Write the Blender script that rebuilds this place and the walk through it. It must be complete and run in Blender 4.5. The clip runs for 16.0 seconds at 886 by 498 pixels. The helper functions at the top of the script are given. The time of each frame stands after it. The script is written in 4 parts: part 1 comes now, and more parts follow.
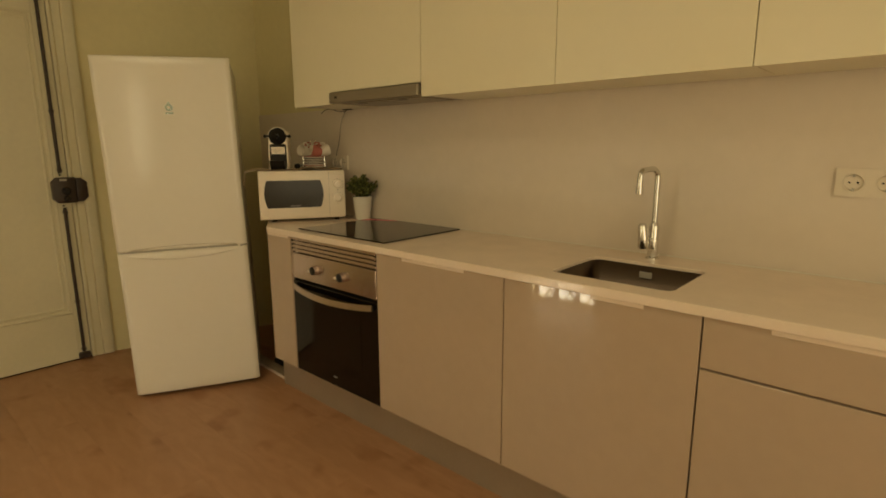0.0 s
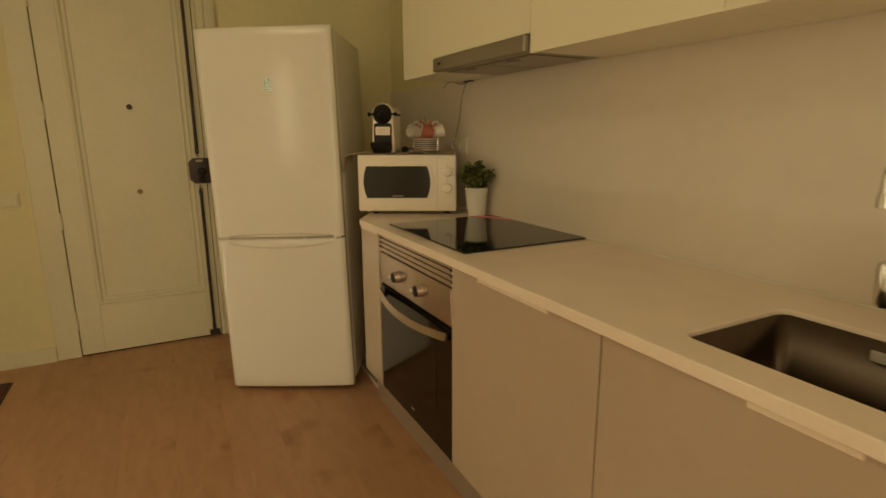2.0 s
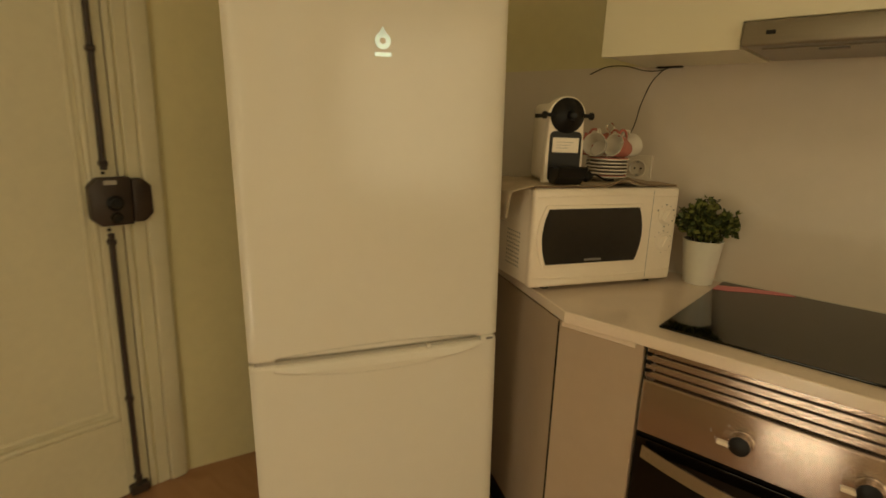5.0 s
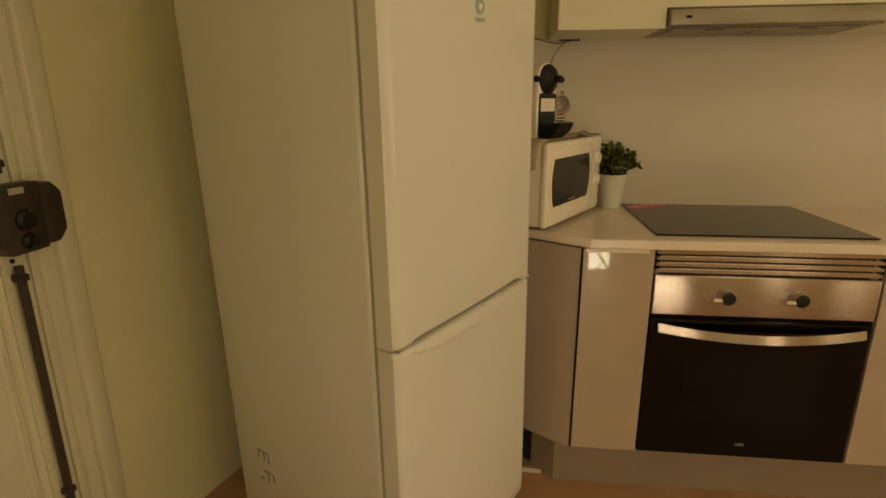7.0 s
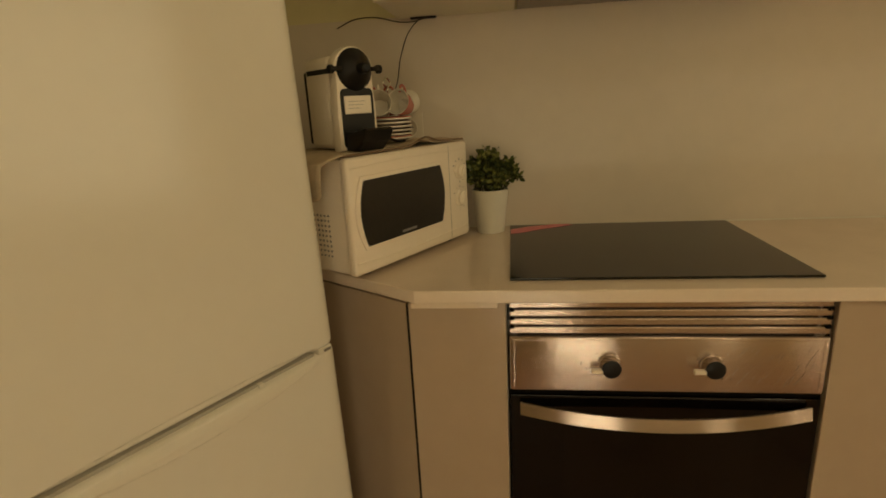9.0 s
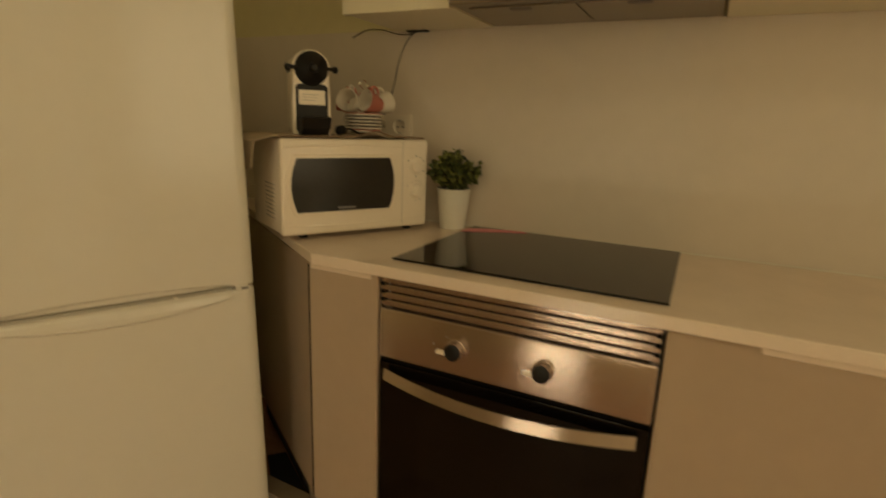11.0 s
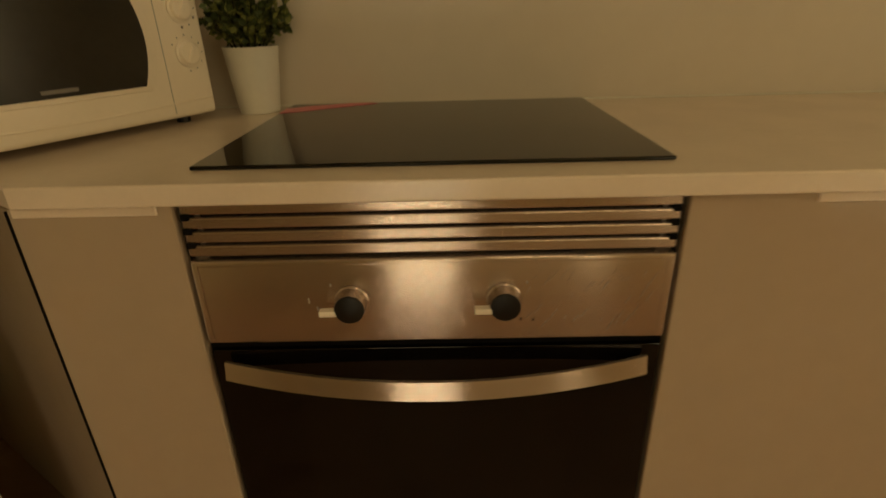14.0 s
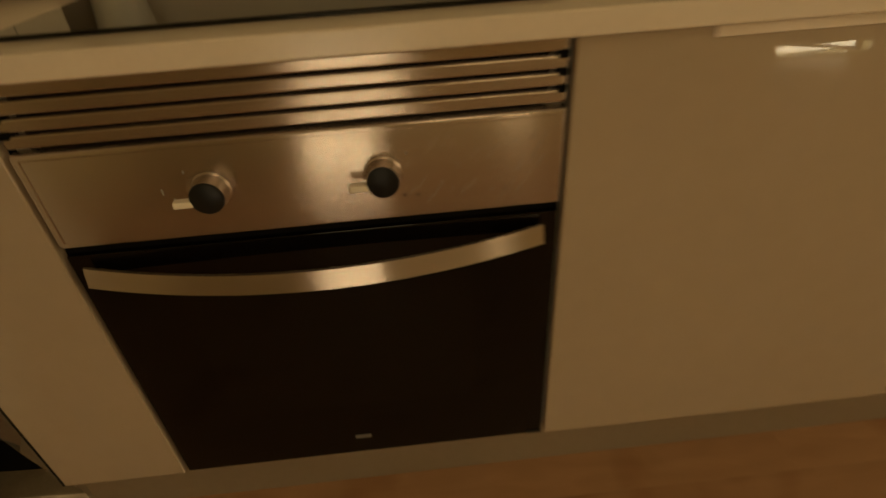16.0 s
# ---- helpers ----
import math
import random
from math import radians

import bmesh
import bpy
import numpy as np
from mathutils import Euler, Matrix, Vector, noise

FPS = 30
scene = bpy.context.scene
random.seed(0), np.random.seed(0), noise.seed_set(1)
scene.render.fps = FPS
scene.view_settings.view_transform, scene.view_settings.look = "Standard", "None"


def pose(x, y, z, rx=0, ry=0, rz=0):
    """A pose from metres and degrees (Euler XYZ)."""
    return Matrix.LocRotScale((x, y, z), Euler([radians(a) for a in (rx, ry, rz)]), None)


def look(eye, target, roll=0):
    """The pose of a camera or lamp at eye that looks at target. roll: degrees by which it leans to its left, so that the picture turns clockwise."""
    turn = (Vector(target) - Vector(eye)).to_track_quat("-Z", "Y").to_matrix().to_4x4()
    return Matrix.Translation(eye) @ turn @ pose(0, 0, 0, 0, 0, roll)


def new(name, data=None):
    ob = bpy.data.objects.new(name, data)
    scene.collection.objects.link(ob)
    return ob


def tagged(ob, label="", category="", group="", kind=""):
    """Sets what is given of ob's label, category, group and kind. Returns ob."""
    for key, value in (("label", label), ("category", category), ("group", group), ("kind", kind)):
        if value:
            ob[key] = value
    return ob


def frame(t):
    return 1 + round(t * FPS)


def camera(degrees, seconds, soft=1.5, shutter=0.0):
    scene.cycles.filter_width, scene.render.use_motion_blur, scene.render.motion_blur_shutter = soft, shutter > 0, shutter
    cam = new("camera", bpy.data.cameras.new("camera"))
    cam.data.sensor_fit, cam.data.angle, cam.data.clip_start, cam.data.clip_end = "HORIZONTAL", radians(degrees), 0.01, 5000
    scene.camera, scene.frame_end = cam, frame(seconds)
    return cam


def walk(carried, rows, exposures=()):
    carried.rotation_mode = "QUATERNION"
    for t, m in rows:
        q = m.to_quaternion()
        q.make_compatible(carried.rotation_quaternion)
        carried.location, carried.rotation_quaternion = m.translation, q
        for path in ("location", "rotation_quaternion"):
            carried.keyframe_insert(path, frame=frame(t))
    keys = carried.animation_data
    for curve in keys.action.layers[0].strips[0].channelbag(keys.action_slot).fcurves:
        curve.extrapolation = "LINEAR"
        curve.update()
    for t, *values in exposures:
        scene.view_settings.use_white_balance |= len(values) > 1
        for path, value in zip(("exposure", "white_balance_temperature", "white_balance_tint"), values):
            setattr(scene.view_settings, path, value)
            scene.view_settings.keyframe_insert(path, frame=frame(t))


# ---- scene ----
cam = camera(79.8, 16.0, soft=1.6, shutter=0.5)
PATH = [
    (0, (0.117, 0.144, 1.238), (-1.193, 1.607, 0.86), -0.2),
    (0.5, (0.027, 0.34, 1.226), (-1.304, 1.792, 0.878), 0.8),
    (1, (-0.022, 0.523, 1.214), (-1.498, 1.797, 0.768), -0.1),
    (1.5, (-0.038, 0.708, 1.203), (-1.699, 1.729, 0.757), 1.2),
    (2, (-0.107, 0.759, 1.215), (-1.837, 1.666, 0.786), -0.2),
    (2.5, (-0.311, 0.798, 1.206), (-2.074, 1.627, 0.754), 2.3),
    (3, (-0.576, 0.822, 1.223), (-2.382, 1.582, 0.824), 2.8),
    (3.5, (-0.88, 0.799, 1.263), (-2.715, 1.508, 0.903), 2.0),
    (4, (-1.152, 0.661, 1.259), (-2.853, 1.623, 0.832), 1.3),
    (4.2, (-1.245, 0.608, 1.254), (-2.884, 1.658, 0.794), 1.4),
    (6.3, (-2.344, 0.188, 1.288), (-2.852, 2.077, 0.874), 1.1),
    (6.5, (-2.401, 0.143, 1.271), (-2.831, 2.04, 0.805), 1.0),
    (7, (-2.478, -0.003, 1.229), (-2.694, 1.913, 0.699), -0.3),
    (7.5, (-2.426, 0.008, 1.234), (-2.655, 1.917, 0.684), -0.8),
    (8, (-2.271, 0.185, 1.251), (-2.609, 2.079, 0.704), -1.6),
    (8.5, (-2.144, 0.384, 1.24), (-2.404, 2.273, 0.636), -4.0),
    (8.7, (-2.104, 0.483, 1.227), (-2.319, 2.388, 0.657), -3.4),
    (10.8, (-1.467, 0.524, 1.197), (-2.352, 2.26, 0.746), 1.9),
    (11, (-1.413, 0.514, 1.173), (-2.262, 2.264, 0.709), 2.2),
    (11.5, (-1.34, 0.443, 1.105), (-2.031, 2.255, 0.614), 2.0),
    (12, (-1.353, 0.398, 1.087), (-1.977, 2.231, 0.584), 1.3),
    (12.5, (-1.426, 0.442, 1.09), (-1.985, 2.285, 0.55), -1.2),
    (13, (-1.501, 0.618, 1.07), (-2.01, 2.474, 0.522), -2.2),
    (13.5, (-1.619, 0.767, 1.036), (-1.949, 2.618, 0.354), -1.8),
    (14, (-1.713, 0.898, 1.031), (-1.751, 2.723, 0.215), -1.6),
    (14.5, (-1.75, 1.012, 0.972), (-1.798, 2.745, -0.025), -1.9),
    (15, (-1.741, 1.102, 0.926), (-1.754, 2.714, -0.26), -1.5),
    (15.5, (-1.713, 1.1, 0.911), (-1.683, 2.693, -0.298), -1.4),
    (16, (-1.614, 0.935, 0.973), (-1.535, 2.568, -0.179), -4.0),
]
EXPOSURES = [(0.0, -1.07, 6490, 10), (3.5, -1.00, 6480, 10), (7.0, -1.00, 6530, 10), (8.5, -1.16, 6560, 10), (11.0, -1.20, 6620, 10), (12.5, -1.24, 6750, 10), (14.0, -1.42, 7040, 10), (15.0, -1.75, 7330, 10), (16.0, -1.66, 7340, 10)]
walk(cam, [(t, look(eye, target, roll)) for t, eye, target, roll in PATH], EXPOSURES)

# ---- light ----
world = bpy.data.worlds.new("world")
scene.world = world
world.use_nodes = True
world.node_tree.nodes["Background"].inputs[0].default_value = (0.6, 0.5, 0.35, 1)
world.node_tree.nodes["Background"].inputs[1].default_value = 0.02


def area_lamp(name, place, target, size, power, colour, size_y=None):
    data = bpy.data.lights.new(name, "AREA")
    data.energy, data.color, data.size = power, colour, size
    if size_y:
        data.shape, data.size_y = "RECTANGLE", size_y
    else:
        data.shape = "DISK"
    ob = new(name, data)
    ob.matrix_world = look(place, target)
    return ob


WARM = (1.0, 0.83, 0.50)
for x, z, wide, tall, power in ((-1.925, 1.27, 0.56, 1.70, 9.0), (0.775, 1.27, 0.56, 1.70, 3.5), (-0.45, 1.415, 0.25, 0.87, 5.5)):
    area_lamp("window_and_fill_light", (x, -0.862, z), (x, 2.0, z), wide, power, WARM, tall)
# Added fill from the unseen east side, for the fridge front and corner.
area_lamp("window_and_fill_light", (1.712, 0.30, 1.375), (-2.0, 0.30, 1.375), 1.80, 35, WARM, 1.55)
# Added top fill for worktop and floor; no ceiling lamp is known here.
area_lamp("ceiling_fill_light", (-1.05, -0.10, 2.50), (-1.05, -0.10, 0.0), 0.80, 11, WARM)
scene.view_settings.exposure = 0.0


# ---- materials ----
def material(name, colour, rough=0.5, metal=0.0, vary=0.06, scale=6.0, bump=0.0, bump_scale=120.0, stretch=(1, 1, 1), rough_vary=0.08, coat=0.0, tone=None):
    """A surface with two scales of mottling in tone, uneven gloss and a fine relief."""
    m = bpy.data.materials.new(name)
    m.use_nodes = True
    nt = m.node_tree
    b = nt.nodes["Principled BSDF"]
    co = nt.nodes.new("ShaderNodeTexCoord")
    mp = nt.nodes.new("ShaderNodeMapping")
    mp.inputs["Scale"].default_value = stretch
    nt.links.new(co.outputs["Object"], mp.inputs["Vector"])
    big, fine = nt.nodes.new("ShaderNodeTexNoise"), nt.nodes.new("ShaderNodeTexNoise")
    big.inputs["Scale"].default_value, fine.inputs["Scale"].default_value = scale, scale * 14
    big.inputs["Detail"].default_value = 4
    for n in (big, fine):
        nt.links.new(mp.outputs[0], n.inputs["Vector"])
    both = nt.nodes.new("ShaderNodeMix")
    both.data_type, both.inputs[0].default_value = "FLOAT", 0.35
    nt.links.new(big.outputs[0], both.inputs[2])
    nt.links.new(fine.outputs[0], both.inputs[3])
    ramp = nt.nodes.new("ShaderNodeValToRGB")
    ramp.color_ramp.elements[0].position, ramp.color_ramp.elements[1].position = 0.3, 0.7
    dark = tone if tone else [c * (1 - vary * 2) for c in colour]
    ramp.color_ramp.elements[0].color = (*dark, 1)
    ramp.color_ramp.elements[1].color = (*[min(1, c * (1 + vary * 0.5)) for c in colour], 1)
    nt.links.new(both.outputs[0], ramp.inputs[0])
    nt.links.new(ramp.outputs[0], b.inputs["Base Color"])
    gloss = nt.nodes.new("ShaderNodeMapRange")
    gloss.inputs["To Min"].default_value, gloss.inputs["To Max"].default_value = max(0.02, rough - rough_vary), min(1, rough + rough_vary)
    nt.links.new(big.outputs[0], gloss.inputs[0])
    nt.links.new(gloss.outputs[0], b.inputs["Roughness"])
    b.inputs["Metallic"].default_value = metal
    b.inputs["Coat Weight"].default_value = coat
    b.inputs["Coat Roughness"].default_value = 0.08
    if bump:
        rel, tex = nt.nodes.new("ShaderNodeBump"), nt.nodes.new("ShaderNodeTexNoise")
        tex.inputs["Scale"].default_value = bump_scale
        nt.links.new(mp.outputs[0], tex.inputs["Vector"])
        rel.inputs["Strength"].default_value, rel.inputs["Distance"].default_value = bump, 0.002
        nt.links.new(tex.outputs[0], rel.inputs["Height"])
        nt.links.new(rel.outputs[0], b.inputs["Normal"])
    return m


def wood_floor():
    m = bpy.data.materials.new("laminate")
    m.use_nodes = True
    nt = m.node_tree
    b = nt.nodes["Principled BSDF"]
    co, inf = nt.nodes.new("ShaderNodeTexCoord"), nt.nodes.new("ShaderNodeObjectInfo")
    shift = nt.nodes.new("ShaderNodeVectorMath")
    shift.operation = "MULTIPLY_ADD"
    nt.links.new(inf.outputs["Random"], shift.inputs[0])
    shift.inputs[1].default_value = (37, 53, 11)
    nt.links.new(co.outputs["Object"], shift.inputs[2])
    mp = nt.nodes.new("ShaderNodeMapping")
    mp.inputs["Scale"].default_value = (2.2, 8, 1)
    nt.links.new(shift.outputs[0], mp.inputs["Vector"])
    grain, knots = nt.nodes.new("ShaderNodeTexNoise"), nt.nodes.new("ShaderNodeTexNoise")
    grain.inputs["Scale"].default_value, grain.inputs["Detail"].default_value, grain.inputs["Distortion"].default_value = 3.0, 6, 0.6
    nt.links.new(mp.outputs[0], grain.inputs["Vector"])
    knots.inputs["Scale"].default_value, knots.inputs["Detail"].default_value = 4.5, 2
    nt.links.new(shift.outputs[0], knots.inputs["Vector"])
    r1 = nt.nodes.new("ShaderNodeValToRGB")
    r1.color_ramp.elements[0].position, r1.color_ramp.elements[1].position = 0.3, 0.72
    r1.color_ramp.elements[0].color, r1.color_ramp.elements[1].color = (0.41, 0.222, 0.114, 1), (0.485, 0.272, 0.148, 1)
    nt.links.new(grain.outputs[0], r1.inputs[0])
    r2 = nt.nodes.new("ShaderNodeValToRGB")
    r2.color_ramp.elements[0].position, r2.color_ramp.elements[1].position = 0.60, 0.72
    r2.color_ramp.elements[0].color, r2.color_ramp.elements[1].color = (1, 1, 1, 1), (0.74, 0.64, 0.56, 1)
    nt.links.new(knots.outputs[0], r2.inputs[0])
    mix = nt.nodes.new("ShaderNodeMix")
    mix.data_type, mix.blend_type = "RGBA", "MULTIPLY"
    mix.inputs[0].default_value = 1.0
    nt.links.new(r1.outputs[0], mix.inputs[6])
    nt.links.new(r2.outputs[0], mix.inputs[7])
    hsv = nt.nodes.new("ShaderNodeHueSaturation")
    val = nt.nodes.new("ShaderNodeMapRange")
    val.inputs["To Min"].default_value, val.inputs["To Max"].default_value = 0.97, 1.03
    nt.links.new(inf.outputs["Random"], val.inputs[0])
    nt.links.new(val.outputs[0], hsv.inputs["Value"])
    nt.links.new(mix.outputs[2], hsv.inputs["Color"])
    nt.links.new(hsv.outputs[0], b.inputs["Base Color"])
    b.inputs["Roughness"].default_value = 0.42
    rel = nt.nodes.new("ShaderNodeBump")
    rel.inputs["Strength"].default_value, rel.inputs["Distance"].default_value = 0.15, 0.001
    nt.links.new(grain.outputs[0], rel.inputs["Height"])
    nt.links.new(rel.outputs[0], b.inputs["Normal"])
    return m


def glowing(name, colour, strength):
    m = bpy.data.materials.new(name)
    m.use_nodes = True
    b = m.node_tree.nodes["Principled BSDF"]
    b.inputs["Base Color"].default_value = (0.8, 0.78, 0.7, 1)
    b.inputs["Emission Color"].default_value = (*colour, 1)
    b.inputs["Emission Strength"].default_value = strength
    return m


M_LAMINATE = wood_floor()
M_WALL = material("yellow_wall_paint", (0.75, 0.68, 0.405), 0.75, vary=0.04, scale=2.0, bump=0.25, bump_scale=90)
M_CEILING = material("white_ceiling_paint", (0.78, 0.76, 0.7), 0.85, vary=0.02, scale=2.0, bump=0.1)
M_TRIM = material("cream_gloss_paint", (0.74, 0.69, 0.50), 0.38, vary=0.04, scale=3.0, bump=0.15, bump_scale=40)
M_SPLASH = material("grey_glass_panel", (0.72, 0.635, 0.53), 0.38, vary=0.03, scale=1.5, rough_vary=0.03)
M_FRONT = material("beige_gloss_laminate", (0.495, 0.388, 0.288), 0.022, vary=0.03, scale=2.0, rough_vary=0.006)
M_UPPER = material("ivory_gloss_laminate", (0.82, 0.76, 0.56), 0.30, vary=0.012, scale=2.0, rough_vary=0.01)
M_CARCASS = material("white_melamine", (0.72, 0.68, 0.58), 0.5, vary=0.03)
M_COUNTER = material("cream_quartz", (0.86, 0.73, 0.60), 0.22, vary=0.03, scale=9.0, rough_vary=0.05, bump=0.03)
M_PLINTH = material("grey_brushed_plinth", (0.36, 0.29, 0.21), 0.35, metal=0.3, vary=0.05, scale=4)
M_DARK = material("black_gap", (0.006, 0.005, 0.004), 0.9, vary=0.1)
M_DARK.node_tree.nodes["Principled BSDF"].inputs["Specular IOR Level"].default_value = 0.1
M_STEEL = material("brushed_steel", (0.56, 0.46, 0.40), 0.25, metal=0.9, vary=0.04, scale=3, stretch=(1, 40, 90), bump=0.02, bump_scale=30, rough_vary=0.04)
brush = M_STEEL.node_tree.nodes.new("ShaderNodeCombineXYZ")
brush.inputs[0].default_value = 1.0
M_STEEL.node_tree.links.new(brush.outputs[0], M_STEEL.node_tree.nodes["Principled BSDF"].inputs["Tangent"])
M_STEEL.node_tree.nodes["Principled BSDF"].inputs["Anisotropic"].default_value = 1.0
M_STEEL.node_tree.nodes["Principled BSDF"].inputs["Anisotropic Rotation"].default_value = 0.25
M_HOOD = material("dull_hood_steel", (0.31, 0.27, 0.205), 0.36, metal=0.6, vary=0.05, scale=4, stretch=(1, 20, 40))
M_CHROME = material("chrome", (0.74, 0.73, 0.70), 0.14, metal=1.0, vary=0.03, rough_vary=0.03)
M_SINK = material("dull_sink_steel", (0.115, 0.088, 0.064), 0.38, metal=1.0, vary=0.06, scale=10)
M_BLACKGLASS = material("black_glass", (0.004, 0.0035, 0.003), 0.05, vary=0.1, rough_vary=0.02)
M_OVENGLASS = material("smoked_oven_glass", (0.004, 0.003, 0.0025), 0.06, vary=0.1, rough_vary=0.02)
M_OVENGLASS.node_tree.nodes["Principled BSDF"].inputs["Specular IOR Level"].default_value = 0.3
M_OVENWINDOW = material("dark_window_glass", (0.0050, 0.0038, 0.003), 0.08, vary=0.05)
M_OVENWINDOW.node_tree.nodes["Principled BSDF"].inputs["Specular IOR Level"].default_value = 0.33
M_CHIP = material("pale_chipboard", (0.42, 0.33, 0.22), 0.6, vary=0.12, scale=20)
# Near-black fill: shade of the void under the corner cabinet, and a floor wedge.
M_DARK_FILL = material("dark_fill", (0.018, 0.017, 0.017), 0.6, vary=0.1)
M_SOCKET = material("aged_white_plastic", (0.76, 0.68, 0.56), 0.4, vary=0.03)
M_BLACK = material("black_plastic", (0.010, 0.009, 0.008), 0.42, vary=0.1)
M_BLACK.node_tree.nodes["Principled BSDF"].inputs["Specular IOR Level"].default_value = 0.3
M_FRIDGE = material("white_enamel", (0.80, 0.76, 0.66), 0.155, vary=0.015, scale=2.0, rough_vary=0.05, bump=0.04, bump_scale=60)
M_WHITE = material("ivory_plastic", (0.92, 0.82, 0.68), 0.32, vary=0.025)
M_LEAF = material("plastic_leaf", (0.068, 0.094, 0.021), 0.5, vary=0.35, scale=30)
M_LEAF_LIGHT = material("pale_plastic_leaf", (0.24, 0.255, 0.065), 0.5, vary=0.3, scale=30)
M_POT = material("white_glazed_pot", (0.80, 0.77, 0.68), 0.35, vary=0.03)
M_CERAMIC = material("white_glazed_ceramic", (0.76, 0.70, 0.60), 0.2, vary=0.03)
M_RED = material("red_glazed_ceramic", (0.52, 0.17, 0.13), 0.25, vary=0.08)
M_PINK = material("pink_plastic_film", (0.85, 0.25, 0.28), 0.4, vary=0.08)
M_CLOTH = material("beige_striped_cloth", (0.55, 0.44, 0.30), 0.9, vary=0.15, scale=25, bump=0.4, bump_scale=300)
M_BROWN = material("brown_iron_paint", (0.045, 0.028, 0.020), 0.45, vary=0.2, scale=20, bump=0.1)
M_HEM = material("brown_stitched_cloth", (0.22, 0.15, 0.09), 0.9, vary=0.2, scale=60)
M_MESH = material("dark_microwave_window", (0.030, 0.026, 0.021), 0.16, vary=0.1)
M_MESH.node_tree.nodes["Principled BSDF"].inputs["Specular IOR Level"].default_value = 0.32
M_BRASS = material("aged_brass", (0.25, 0.17, 0.07), 0.35, metal=1.0, vary=0.15, scale=40)
M_MAT = material("red_brown_doormat", (0.10, 0.035, 0.022), 0.95, vary=0.3, scale=40, bump=0.8, bump_scale=250)
M_BLUE = material("pale_blue_badge", (0.46, 0.58, 0.64), 0.14, metal=0.85, vary=0.05)
M_SEAL = material("pale_grey_rubber", (0.45, 0.42, 0.36), 0.6, vary=0.05)
M_GREY = material("grey_print", (0.22, 0.20, 0.18), 0.5, vary=0.1)
M_SOIL = material("dark_moss", (0.03, 0.028, 0.012), 0.9, vary=0.3, scale=60, bump=0.5)


# ---- mesh helpers ----
def part(name, bm, mat, parent=None, label="", smooth=False):
    """Links a bmesh as one mesh object under a thing or a part."""
    me = bpy.data.meshes.new(name)
    bm.normal_update()
    bm.to_mesh(me)
    bm.free()
    me.materials.append(mat)
    if smooth:
        me.shade_smooth()
        me.set_sharp_from_angle(angle=radians(35))
    ob = new(name, me)
    ob.parent = parent
    if label:
        tagged(ob, label)
    return ob


def thing(name, m, label, category, group="", kind=""):
    ob = new(name)
    ob.empty_display_size = 0.05
    ob.matrix_world = m
    return tagged(ob, label, category, group, kind)


def box(x0, x1, y0, y1, z0, z1, bevel=0.0, segs=2, bm=None):
    own = bm is None
    bm = bm or bmesh.new()
    made = bmesh.ops.create_cube(bm, size=1)["verts"]
    for v in made:
        v.co = Vector((x0 + (v.co.x + 0.5) * (x1 - x0), y0 + (v.co.y + 0.5) * (y1 - y0), z0 + (v.co.z + 0.5) * (z1 - z0)))
    if bevel:
        edges = {e for v in made for e in v.link_edges}
        bmesh.ops.bevel(bm, geom=list(edges), offset=bevel, segments=segs, affect="EDGES", profile=0.5)
    return bm


def prism(outline, z0, z1, bevel=0.0, segs=2):
    """An upright prism over a plan outline."""
    bm = bmesh.new()
    low = [bm.verts.new((x, y, z0)) for x, y in outline]
    top = [bm.verts.new((x, y, z1)) for x, y in outline]
    n = len(outline)
    bm.faces.new(low[::-1])
    bm.faces.new(top)
    for i in range(n):
        bm.faces.new((low[i], low[(i + 1) % n], top[(i + 1) % n], top[i]))
    bmesh.ops.recalc_face_normals(bm, faces=bm.faces)
    if bevel:
        bmesh.ops.bevel(bm, geom=list(bm.edges), offset=bevel, segments=segs, affect="EDGES", profile=0.5)
    return bm


def turned(bm, m):
    bmesh.ops.transform(bm, matrix=m, verts=bm.verts)
    return bm


def lathe(profile, segs=28, close=True):
    """A body turned round z from (radius, height) pairs."""
    bm = bmesh.new()
    rings = []
    for r, z in profile:
        rings.append([bm.verts.new((r * math.cos(2 * math.pi * i / segs), r * math.sin(2 * math.pi * i / segs), z)) for i in range(segs)])
    for a, b in zip(rings, rings[1:]):
        for i in range(segs):
            bm.faces.new((a[i], a[(i + 1) % segs], b[(i + 1) % segs], b[i]))
    if close:
        bm.faces.new(rings[0][::-1])
        bm.faces.new(rings[-1])
    bmesh.ops.recalc_face_normals(bm, faces=bm.faces)
    return bm


def tube(points, radius, segs=8, bm=None):
    """A round rod along points."""
    bm = bm or bmesh.new()
    pts = [Vector(p) for p in points]
    rings, side = [], None
    for i, p in enumerate(pts):
        d = (pts[min(i + 1, len(pts) - 1)] - pts[max(i - 1, 0)]).normalized()
        if side is None:
            side = d.cross(Vector((0, 0, 1)))
            side = side.normalized() if side.length > 1e-3 else Vector((1, 0, 0))
        side = (side - d * side.dot(d)).normalized()
        up = side.cross(d)
        rings.append([bm.verts.new(p + radius * (math.cos(a) * side + math.sin(a) * up)) for a in (2 * math.pi * k / segs for k in range(segs))])
    for a, b in zip(rings, rings[1:]):
        for k in range(segs):
            bm.faces.new((a[k], a[(k + 1) % segs], b[(k + 1) % segs], b[k]))
    bm.faces.new(rings[0][::-1])
    bm.faces.new(rings[-1])
    bmesh.ops.recalc_face_normals(bm, faces=bm.faces)
    return bm


